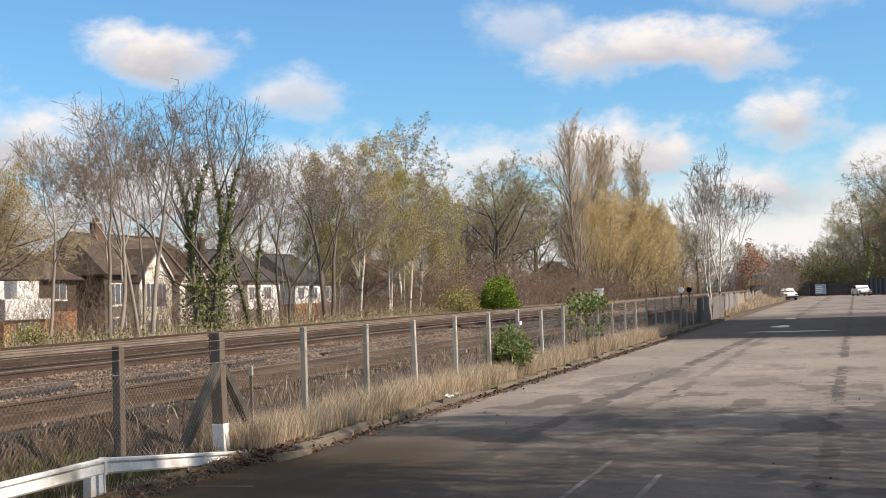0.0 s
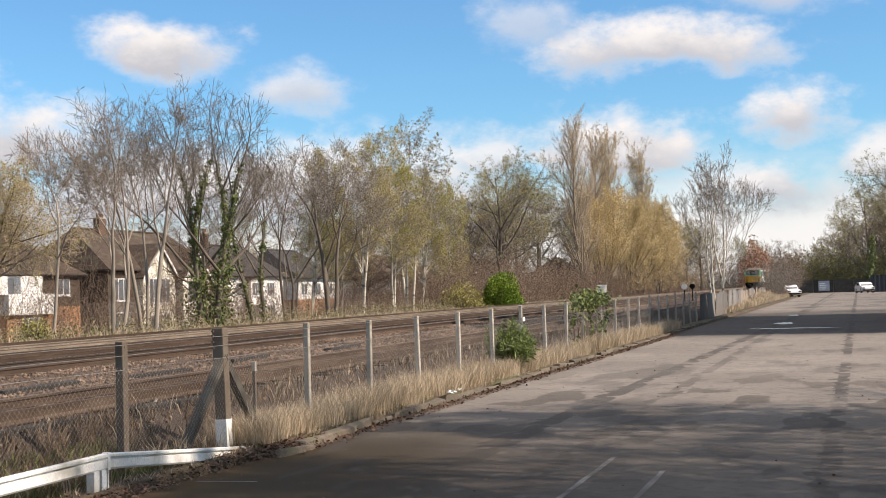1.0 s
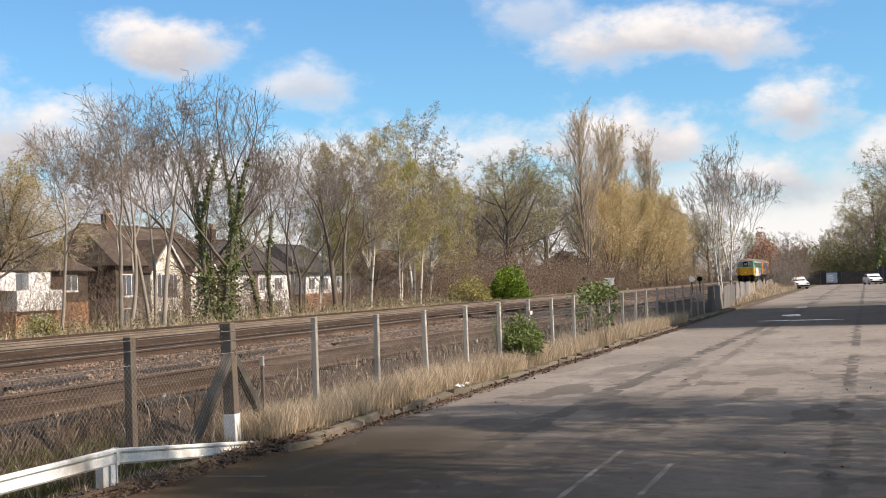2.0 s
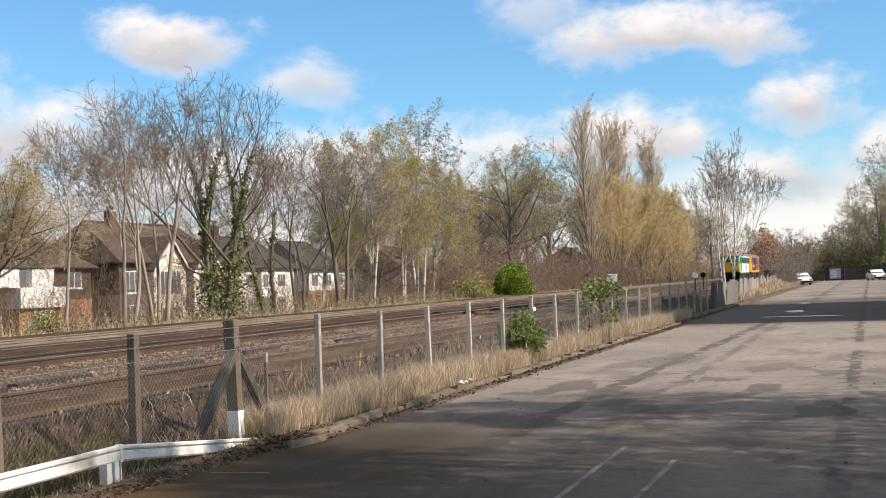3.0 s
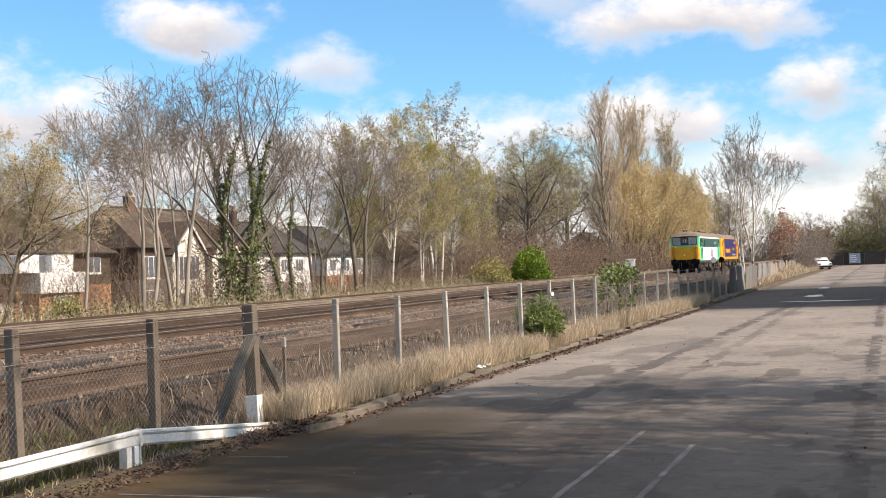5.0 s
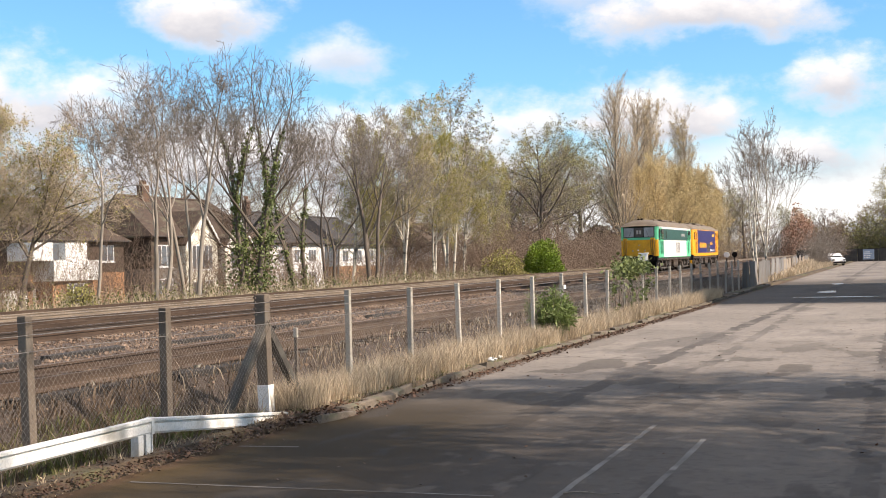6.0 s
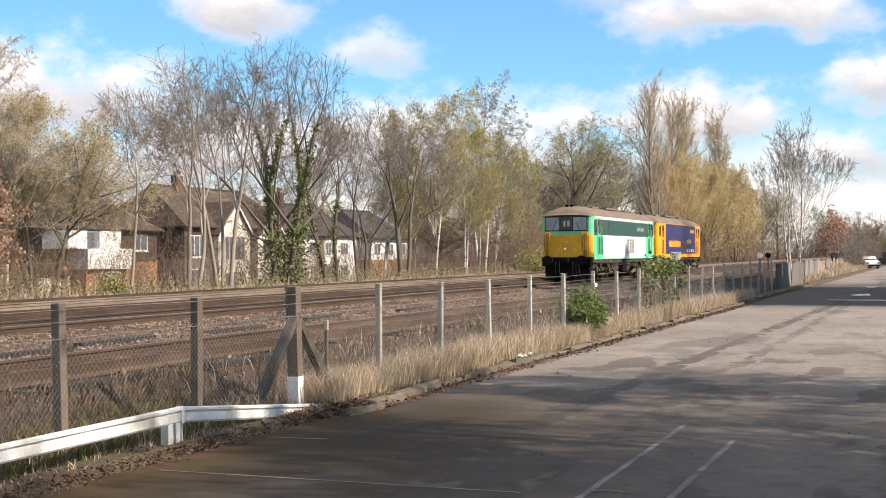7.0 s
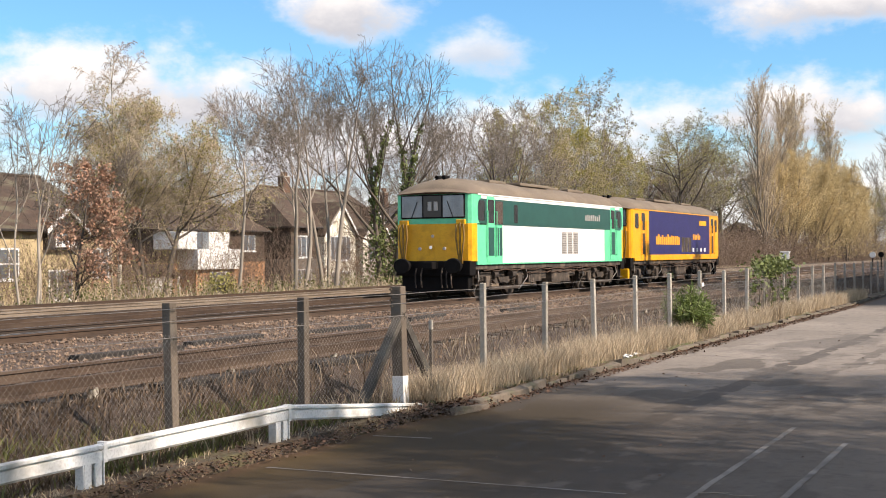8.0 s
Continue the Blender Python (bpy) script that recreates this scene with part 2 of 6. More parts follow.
class Tubes:
    """Gathers many thin tapering tubes and leaf blades as plain lists."""
    def __init__(self):
        self.v, self.f = [], []

    def tube(self, pts, radii, n=3):
        base = len(self.v)
        k = len(pts)
        for i in range(k):
            a, b = pts[max(0, i - 1)], pts[min(k - 1, i + 1)]
            d = (b - a)
            if d.length < 1e-6:
                d = Vector((0, 0, 1))
            d.normalize()
            u = d.cross(Vector((0.31, 0.95, 0.05)))
            u.normalize()
            w = d.cross(u)
            for j in range(n):
                an = 2 * math.pi * j / n
                self.v.append(pts[i] + (u * math.cos(an) + w * math.sin(an)) * radii[i])
        for i in range(k - 1):
            for j in range(n):
                a = base + i * n + j
                b = base + i * n + (j + 1) % n
                self.f.append((a, b, b + n, a + n))

    def blade(self, p, d, side, w):
        """A pointed blade from p along d."""
        b = len(self.v)
        self.v += [p, p + d * 0.5 + side * w, p + d, p + d * 0.5 - side * w]
        self.f.append((b, b + 1, b + 2, b + 3))

    def mesh(self, name, material, smooth=True):
        return mesh_from(name, self.v, self.f, material, smooth)


def rvec(rng):
    return Vector((rng.gauss(0, 1), rng.gauss(0, 1), rng.gauss(0, 1))).normalized()
# ---------------------------------------------------------------- ground
RAIL = 0.65                                            # rail head above the car park
TRACKS = [-10.77, -17.7, -21.35, -25.0]                # track centres
FENCE_X, KERB_X = -7.9, -7.15
PROFILE = [(-900, 6), (-420, -0.6), (-90, -1.1), (-60, -1.1), (-45, -0.8), (-36, 0.1), (-33, 0.35), (-30.6, 0.38), (-29.6, 0.15), (-28.8, 0.10),
           (-9.7, 0.05), (-9.0, -0.08), (-8.5, -0.05), (-7.9, 0.06), (-7.3, 0.08), (-7.24, -0.06), (6, -0.06), (60, -0.05), (900, 2)]


def ground_z(x):
    for (a, za), (b, zb) in zip(PROFILE, PROFILE[1:]):
        if a <= x <= b:
            return za + (zb - za) * (x - a) / (b - a)
    return 0.0


def build_ground():
    ys = [-150, -60, -20, 0] + list(np.arange(4, 100, 3.0)) + [110, 125, 150, 180, 230, 300, 420, 700, 1200, 2500]
    xs = sorted({p[0] for p in PROFILE} | {-31.5, -34, -38, -41, -50, -55, -75, 20, 200})
    v = [(x, y, ground_z(x) + (0.05 * noise.noise((x * 0.4, y * 0.3, 0)) if -60 < x < -28 else 0)) for y in ys for x in xs]
    n = len(xs)
    f = [(j * n + i, j * n + i + 1, (j + 1) * n + i + 1, (j + 1) * n + i) for j in range(len(ys) - 1) for i in range(n - 1)]
    M = mat("earth", (0.095, 0.068, 0.044), (0.058, 0.043, 0.028), 0.5, 1.0, c3=(0.07, 0.078, 0.03), bump=0.8, fine=9, bump_dist=0.05)
    tagged(part("ground", mesh_from("ground", v, f, M)), "brown earth with patches of grass beside the railway", "ground", kind="structure")


build_ground()


def tarmac_material():
    """Weathered asphalt: fine stone grain, worn pale areas, dark seams of repair, moss by the kerb, some shade in the
    colour.
    """
    mt = mat("tarmac", (0.250, 0.220, 0.192), (0.185, 0.163, 0.142), 0.25, 0.93, fine=90, bump=0.6, bump_dist=0.006, spec=0.2)
    nt = mt.node_tree
    N, L = nt.nodes.new, nt.links.new
    bs = nt.nodes["Principled BSDF"]
    col = bs.inputs["Base Color"].links[0].from_socket
    geo = N("ShaderNodeNewGeometry")
    sep = N("ShaderNodeSeparateXYZ")
    L(geo.outputs["Position"], sep.inputs[0])

    def m(op, a, b=None):
        n = N("ShaderNodeMath")
        n.operation = op
        n.use_clamp = op == "MULTIPLY"
        for i, v in enumerate((a, b)):
            if v is None:
                continue
            if isinstance(v, (int, float)):
                n.inputs[i].default_value = v
            else:
                L(v, n.inputs[i])
        return n.outputs[0]

    def ns(scale, detail=6, sy=1.0):
        mp, n = N("ShaderNodeMapping"), N("ShaderNodeTexNoise")
        mp.inputs["Scale"].default_value = (1, sy, 1)
        L(geo.outputs["Position"], mp.inputs[0])
        L(mp.outputs[0], n.inputs["Vector"])
        n.inputs["Scale"].default_value, n.inputs["Detail"].default_value = scale, detail
        return n.outputs["Fac"]

    def rng(v, lo, hi):
        n = N("ShaderNodeMapRange")
        n.interpolation_type = "SMOOTHSTEP"
        L(v, n.inputs[0])
        n.inputs[1].default_value, n.inputs[2].default_value = lo, hi
        return n.outputs[0]

    def over(f, c):
        nonlocal col
        n = N("ShaderNodeMix")
        n.data_type = "RGBA"
        L(f, n.inputs["Factor"])
        L(col, n.inputs["A"])
        n.inputs["B"].default_value = (*c, 1)
        col = n.outputs["Result"]

    x, y = sep.outputs[0], sep.outputs[1]
    # long dark seams along the car park, breaking up
    for x0, slope, wd, k in ((-4.45, 0.022, 0.20, 0.95), (-0.36, 0.0, 0.13, 0.95), (-3.35, 0.003, 0.14, 0.6), (3.6, 0.0, 0.2, 0.7)):
        line = m("ADD", m("SUBTRACT", x, x0), m("MULTIPLY", m("SUBTRACT", ns(1.6, 9), 0.5), 1.3))
        line = m("SUBTRACT", line, m("MULTIPLY", m("SUBTRACT", y, 19), slope)) if slope else line
        d = rng(m("ABSOLUTE", line), wd, wd * 0.75)
        over(m("MULTIPLY", m("MULTIPLY", d, rng(ns(0.5, 5, 0.5), 0.32, 0.5)), k), (0.07, 0.062, 0.056))
    # patches, drawn out along the lane by draining water
    over(m("MULTIPLY", rng(ns(0.35, 7, 0.35), 0.55, 0.60), 0.7), (0.105, 0.094, 0.085))
    over(m("MULTIPLY", rng(ns(1.7, 6), 0.56, 0.66), 0.5), (0.10, 0.09, 0.082))
    over(m("MULTIPLY", rng(ns(0.22, 6), 0.52, 0.72), 0.5), (0.285, 0.252, 0.222))
    # mottling: bitumen showing between worn stones
    over(m("MULTIPLY", rng(ns(7.0, 8), 0.50, 0.66), 0.42), (0.085, 0.075, 0.066))
    over(m("MULTIPLY", rng(ns(16.0, 6), 0.56, 0.70), 0.30), (0.27, 0.236, 0.203))
    # near end darker: damp old surface drying in patches, plus tree shade painted in
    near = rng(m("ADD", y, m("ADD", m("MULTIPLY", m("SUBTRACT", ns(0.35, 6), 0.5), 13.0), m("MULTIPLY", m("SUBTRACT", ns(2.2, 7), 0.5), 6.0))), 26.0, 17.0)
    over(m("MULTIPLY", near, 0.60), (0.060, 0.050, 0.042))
    # band across the lane: damp round puddles, conifer shade deepened in the colour
    damp_shade_band = m("MULTIPLY", rng(m("ADD", y, m("MULTIPLY", m("SUBTRACT", ns(0.3, 6), 0.5), 9.0)), 47.0, 52.0), rng(m("ADD", y, m("MULTIPLY", m("SUBTRACT", ns(0.25, 6), 0.5), 14.0)), 92.0, 80.0))
    over(m("MULTIPLY", damp_shade_band, 0.78), (0.055, 0.048, 0.043))
    # left side darker again: damp surface with tree shade put into the colour
    wet_shade = rng(m("ADD", y, m("MULTIPLY", m("SUBTRACT", ns(0.7, 7), 0.5), 8.0)), 19.0, 13.0)
    over(m("MULTIPLY", m("MULTIPLY", wet_shade, rng(m("ADD", x, m("MULTIPLY", m("SUBTRACT", ns(0.5, 6), 0.5), 4.0)), -0.8, -4.5)), 0.85), (0.036, 0.029, 0.023))
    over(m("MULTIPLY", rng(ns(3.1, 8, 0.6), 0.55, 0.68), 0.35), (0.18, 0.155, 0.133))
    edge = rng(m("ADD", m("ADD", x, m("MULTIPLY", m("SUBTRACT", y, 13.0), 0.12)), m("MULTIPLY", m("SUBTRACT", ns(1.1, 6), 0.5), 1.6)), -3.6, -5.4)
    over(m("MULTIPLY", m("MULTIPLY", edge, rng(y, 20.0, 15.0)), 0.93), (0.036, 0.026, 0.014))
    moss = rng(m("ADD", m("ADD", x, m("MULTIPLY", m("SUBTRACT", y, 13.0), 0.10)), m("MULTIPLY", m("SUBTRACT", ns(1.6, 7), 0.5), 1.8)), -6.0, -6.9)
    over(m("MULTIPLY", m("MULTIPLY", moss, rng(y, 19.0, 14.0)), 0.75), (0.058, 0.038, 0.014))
    gut = rng(m("ADD", x, m("MULTIPLY", m("SUBTRACT", ns(1.8, 6), 0.5), 0.6)), -6.72, -7.05)
    over(m("MULTIPLY", gut, 0.85), (0.085, 0.052, 0.03))
    # dark blotches painted to strengthen the tree-shadow streaks
    shade_blot = m("MULTIPLY", rng(ns(0.8, 9, 0.45), 0.545, 0.585), rng(y, 34.0, 22.0))
    over(m("MULTIPLY", shade_blot, 0.6), (0.050, 0.043, 0.037))
    L(col, bs.inputs["Base Color"])
    return mt


def build_car_park():
    xs = [-9.6, -7.02, -5, 0, 6, 14, 26, 45]
    ys = [-60, 0, 15, 40, 80, 130, 175, 215]
    v, f = [], []
    for z in (0.0, -0.055):
        for yy in ys:
            for xx in xs:
                v.append((xx if not (xx < -9 and yy < 85) else -7.1, yy, z))
    n, k = len(xs), len(xs) * len(ys)
    for j in range(len(ys) - 1):
        for i in range(n - 1):
            a = j * n + i
            f.append((a, a + 1, a + n + 1, a + n))
            f.append((k + a, k + a + n, k + a + n + 1, k + a + 1))
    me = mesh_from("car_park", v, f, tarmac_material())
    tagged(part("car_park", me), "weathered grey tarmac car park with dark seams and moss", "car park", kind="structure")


build_car_park()


def painted_line(x0, y0, x1, y1, w):
    """A worn stripe of road paint."""
    M = bpy.data.materials.get("worn_road_paint") or mat("worn_road_paint", (0.235, 0.216, 0.195), (0.11, 0.10, 0.09), 3.0, 0.9, c3=(0.075, 0.066, 0.058), fine=60, bump=0.3)
    d = Vector((x1 - x0, y1 - y0, 0))
    n = max(2, int(d.length / 0.2))
    s = Vector((-d.y, d.x, 0)).normalized() * w / 2
    rng = random.Random(int(x0 * 100 + y0))
    bm = bmesh.new()
    row = []
    for i in range(n + 1):
        p = Vector((x0, y0, 0.004)) + d * i / n
        k1, k2 = 1 - 0.35 * rng.random(), 1 - 0.35 * rng.random()
        row.append((bm.verts.new(p + s * k1), bm.verts.new(p - s * k2)))
    for a, b in zip(row, row[1:]):
        bm.faces.new((a[0], b[0], b[1], a[1]))
    bmesh.ops.recalc_face_normals(bm, faces=bm.faces)
    tagged(part("parking_line", bm, M), "worn white parking bay line painted on tarmac", "road marking", "parking lines", kind="structure")


for args in ((-2.77, 8.0, -2.79, 15.1, 0.075), (-2.07, 8.0, -2.07, 14.05, 0.075), (-6.85, 10.42, -3.3, 10.4, 0.05), (-6.95, 12.7, -6.25, 12.76, 0.06),
             (-3.12, 24.0, -3.12, 24.5, 0.1), (-3.12, 32.6, -3.14, 33.0, 0.1), (-3.12, 34.2, -3.13, 34.7, 0.1), (-3.1, 38.5, -3.1, 39.2, 0.1)):
    painted_line(*args)


def puddle(x, y, rx, ry, seed):
    """A shallow pool of rain water."""
    M = bpy.data.materials.get("rain_water") or mat("rain_water", (0.05, 0.05, 0.05), (0.04, 0.04, 0.04), rough=0.13, bump=0, spec=0.8)
    bm = bmesh.new()
    vs = []
    for i in range(40):
        a = 2 * math.pi * i / 40
        k = 1 + 0.5 * noise.noise((math.cos(a) * 1.6 + seed, math.sin(a) * 1.6, seed))
        vs.append(bm.verts.new((x + rx * k * math.cos(a), y + ry * k * math.sin(a), 0.005)))
    bm.faces.new(vs)
    tagged(part("puddle", bm, M), "shallow rain puddle shining on the tarmac", "puddle", "puddles", kind="stuff")


puddle(-3.4, 63.0, 0.42, 1.4, 1)
puddle(-2.6, 56.2, 1.9, 0.35, 7)
puddle(-3.6, 77.0, 0.4, 1.2, 4)


# ---------------------------------------------------------------- railway
BED = [(-29.4, 0.12), (-27.9, 0.41), (-26.9, 0.47), (-19.5, 0.48), (-15.8, 0.48), (-15.0, 0.40), (-13.1, 0.38), (-12.4, 0.47), (-9.2, 0.47), (-8.6, 0.02)]


def verge_z(x):
    """Height of whatever lies on top: earth or track bed."""
    return max(ground_z(x), float(np.interp(x, [p[0] for p in BED], [p[1] for p in BED])) if -29.4 < x < -8.6 else -9)


def build_ballast():
    """Crushed stone bed of all the tracks, with loose stones on it."""
    prof = BED
    xs = []
    for (a, za), (b, zb) in zip(prof, prof[1:]):
        k = max(2, int((b - a) / 0.45))
        xs += [(a + (b - a) * i / k, za + (zb - za) * i / k) for i in range(k)]
    xs.append(prof[-1])
    ys = [-20, 0] + list(np.arange(2, 110, 0.8)) + list(np.arange(110, 420, 12.0))
    v, f = [], []
    for yy in ys:
        for x, z in xs:
            v.append((x, yy, z + 0.03 * noise.noise((x * 2.1, yy * 2.1, 3))))
    n = len(xs)
    for j in range(len(ys) - 1):
        for i in range(n - 1):
            a = j * n + i
            f.append((a, a + 1, a + n + 1, a + n))
    M = mat("ballast", (0.12, 0.08, 0.056), (0.066, 0.044, 0.032), 0.7, 1.0, c3=(0.05, 0.036, 0.028), fine=22, bump=1.0, bump_dist=0.06)
    # darker brown stone round the near track, with a ragged edge
    nt = M.node_tree
    N, L = nt.nodes.new, nt.links.new
    geo, sep, ns = N("ShaderNodeNewGeometry"), N("ShaderNodeSeparateXYZ"), N("ShaderNodeTexNoise")
    L(geo.outputs["Position"], sep.inputs[0])
    L(geo.outputs["Position"], ns.inputs["Vector"])
    ns.inputs["Scale"].default_value, ns.inputs["Detail"].default_value = 0.8, 6
    ad = N("ShaderNodeMath")
    ad.operation = "MULTIPLY_ADD"
    L(ns.outputs["Fac"], ad.inputs[0])
    ad.inputs[1].default_value = 3.0
    L(sep.outputs[0], ad.inputs[2])
    mr, mx = N("ShaderNodeMapRange"), N("ShaderNodeMix")
    L(ad.outputs[0], mr.inputs[0])
    mr.inputs[1].default_value, mr.inputs[2].default_value, mr.inputs[4].default_value = -11.8, -10.4, 0.8
    mx.data_type = "RGBA"
    bs = nt.nodes["Principled BSDF"]
    L(mr.outputs[0], mx.inputs["Factor"])
    L(bs.inputs["Base Color"].links[0].from_socket, mx.inputs["A"])
    mx.inputs["B"].default_value = (0.05, 0.037, 0.029, 1)
    L(mx.outputs["Result"], bs.inputs["Base Color"])
    tagged(part("track_bed", mesh_from("track_bed", v, f, M)), "rust-stained crushed stone bed under the tracks", "track bed", kind="structure")
    rng = random.Random(4)
    t = Tubes()
    zat = lambda x: np.interp(x, [p[0] for p in prof], [p[1] for p in prof])
    for i in range(46000):
        yy = 7 + 95 * rng.random() ** 1.7
        x = rng.choice((rng.uniform(-17.2, -9.0) if i % 3 else rng.uniform(-17, -12.5), rng.uniform(-16.8, -12.2), rng.uniform(-28, -17), rng.uniform(-28, -17)))
        r = rng.uniform(0.014, 0.030) * (1 + 0.012 * yy)
        c = Vector((x, yy, float(zat(x)) + r * 0.5))
        b = len(t.v)
        q = Euler((rng.random() * 6, rng.random() * 6, rng.random() * 6)).to_matrix()
        for d in ((1, 0, 0), (-1, 0, 0), (0, 1, 0), (0, -1, 0), (0, 0, 1), (0, 0, -1)):
            t.v.append(c + q @ Vector(d) * r * rng.uniform(0.7, 1.25))
        t.f += [(b, b + 2, b + 4), (b + 2, b + 1, b + 4), (b + 1, b + 3, b + 4), (b + 3, b, b + 4), (b + 2, b, b + 5), (b + 1, b + 2, b + 5), (b + 3, b + 1, b + 5), (b, b + 3, b + 5)]
    tagged(part("ballast_stones", t.mesh("ballast_stones", M_stone, False)), "loose angular ballast stones, brown and grey", "ballast", kind="stuff")


build_ballast()
RAIL_PROFILE = [(-0.07, -0.153), (0.07, -0.153), (0.07, -0.142), (0.012, -0.125), (0.012, -0.045), (0.036, -0.036), (0.036, -0.006), (0.028, 0), (-0.028, 0), (-0.036, -0.006), (-0.036, -0.036), (-0.012, -0.045), (-0.012, -0.125), (-0.07, -0.142)]


def railway_track(x, y0, y1, third, polished=True, steel=None):
    t = empty("railway_track", pose(x, 0, RAIL))
    for s, m in zip((-0.7535, 0.7535), steel or (M_rail, M_rail)):
        r = part("rail", prism(bmesh.new(), [(s + a, b) for a, b in RAIL_PROFILE], "y", y0, y1), m, t)
        part("rail_head", bx(s - 0.027, y0, -0.001, s + 0.027, y1, 0.002), M_railtop if polished else M_railtop_dull, r, "polished running surface")
    if third:
        s = third
        part("conductor_rail", prism(bmesh.new(), [(s - 0.05, -0.07), (s + 0.05, -0.07), (s + 0.02, -0.04), (s + 0.03, 0.03), (s + 0.04, 0.076), (s - 0.04, 0.076), (s - 0.03, 0.03), (s - 0.02, -0.04)], "y", y0, y1), M_rail, t, "rusty conductor rail on insulators")
        me = bpy.data.meshes.new("insulator")
        bm = cyl(bmesh.new(), (s, 0, -0.2), (s, 0, -0.06), 0.07, 0.05, 8)
        bm.to_mesh(me)
        bm.free()
        me.materials.append(M_concrete)
        for yy in np.arange(6, 70, 2.6):
            part("insulator", me, None, t).matrix_local = pose(0, yy, 0)
    tagged(t, "rusty running rails with polished tops on sleepers", "railway track", "railway tracks")
    return t


track_things = [railway_track(TRACKS[0], 1, 420, 1.16, False), railway_track(TRACKS[1], 1, 420, -1.16, True, (M_rail_shaded, M_rail)),
                railway_track(TRACKS[2], 1, 420, 1.16, True, (M_rail_shaded, M_rail_sunlit)), railway_track(TRACKS[3], 1, 420, -1.16, True, (M_rail_sunlit, M_rail_sunlit))]


# ---------------------------------------------------------------- fence
def build_fence():
    """Concrete posts, three line wires, chain-link netting."""
    rng = random.Random(11)
    fence = empty("chain_link_fence", pose(FENCE_X, 0, 0))

    def post_mesh(name, w, d, top, holes):
        bm = bmesh.new()
        box(bm, -w / 2, -d / 2, -0.3, w / 2, d / 2, top, 0.012)
        for z in holes:
            box(bm, -w / 2 - 0.004, -0.012, z - 0.014, w / 2 + 0.004, 0.012, z + 0.014)
        me = bpy.data.meshes.new(name)
        bm.to_mesh(me)
        bm.free()
        return me

    light = post_mesh("post", 0.08, 0.085, 1.56, (1.5, 1.38, 1.2, 0.6))
    light.materials.append(M_concrete)
    dark = post_mesh("post", 0.10, 0.105, 1.56, (1.5, 1.38, 1.2, 0.6))
    dark.materials.append(M_concrete_old)
    k = -4
    while True:
        yy = 15.35 + 2.57 * k if k > 0 else 15.22 + 2.43 * k
        if yy > 68:
            break
        if k != 0:
            p = part("post", light if k > 0 else dark, None, fence, "pale weathered concrete post" if k > 0 else "dark stained concrete post")
            p.matrix_local = pose(0, yy, rng.uniform(-0.03, 0.02), rng.uniform(-0.8, 0.8), rng.uniform(-1.2, 1.2), rng.uniform(-3, 3))
        k += 1
    # straining post with two raking struts
    bm = bmesh.new()
    box(bm, -0.078, -0.075, -0.3, 0.078, 0.075, 1.60, 0.015)
    for z in (1.56, 1.50, 1.42, 1.34):
        box(bm, -0.082, -0.09, z - 0.012, -0.05, 0.09, z + 0.012)
    sp = part("straining_post", bm, M_concrete_old, fence, "dark square concrete straining post")
    sp.matrix_local = pose(0, 15.22, 0, 0, -1.2, 0)
    part("white_band", bx(-0.082, -0.079, 0.0, 0.082, 0.079, 0.42, 0.006), M_white_paint, sp, "white painted foot")
    for y1, x1 in ((14.02, -0.03), (16.35, 0.02)):
        bm = bmesh.new()
        a, b = Vector((0.0, 15.22, 1.22)), Vector((x1, y1, -0.05))
        d = b - a
        m = Matrix.Translation((a + b) / 2) @ d.to_track_quat("Z", "X").to_matrix().to_4x4()
        box(bm, -0.045, -0.05, -d.length / 2, 0.045, 0.05, d.length / 2, 0.01, m)
        part("strut", bm, M_concrete_dark, fence, "raking concrete strut")
    # line wires
    for z, r in ((1.50, 0.0035), (1.38, 0.0035), (1.22, 0.004)):
        t = Tubes()
        pts = [Vector((0.055, yy, z + 0.004 * math.sin(yy * 2.4) + 0.006 * noise.noise((yy * 0.4, z, 0)))) for yy in np.arange(5, 68, 0.64)]
        t.tube(pts, [r] * len(pts), 4)
        part("line_wire", t.mesh("line_wire", M_wire), None, fence)
    # netting: two sets of slanting wires between the foot and the middle wire
    t = Tubes()
    pitch, top = 0.075, 1.27
    for s in (-1, 1):
        yy = 5.0
        while yy < 66:
            pts = []
            for i in range(5):
                z = -0.02 + top * i / 4
                y = yy + s * (z - top / 2)
                pts.append(Vector((0.06 + 0.003 * s + 0.03 * noise.noise((y * 0.5, z, 2)), y, z - (0.06 * max(0, noise.noise((y * 0.35, 1, 5))) if i == 4 else 0))))
            t.tube(pts, [0.0014] * 5, 3)
            yy += pitch
    part("netting", t.mesh("netting", M_wire), None, fence, "rusting chain-link netting")["kind"] = "stuff"
    # number plate on one post: a small blank plate
    pl = part("plate", bx(0.06, -0.16, -0.045, 0.075, 0.16, 0.045, 0.004), M_white_paint, fence, "small white plate")
    pl.matrix_local = pose(0.0, 30.85, 1.24, 0, 0, 4)
    tagged(fence, "concrete post and rusty chain-link fence along the railway", "fence")


build_fence()


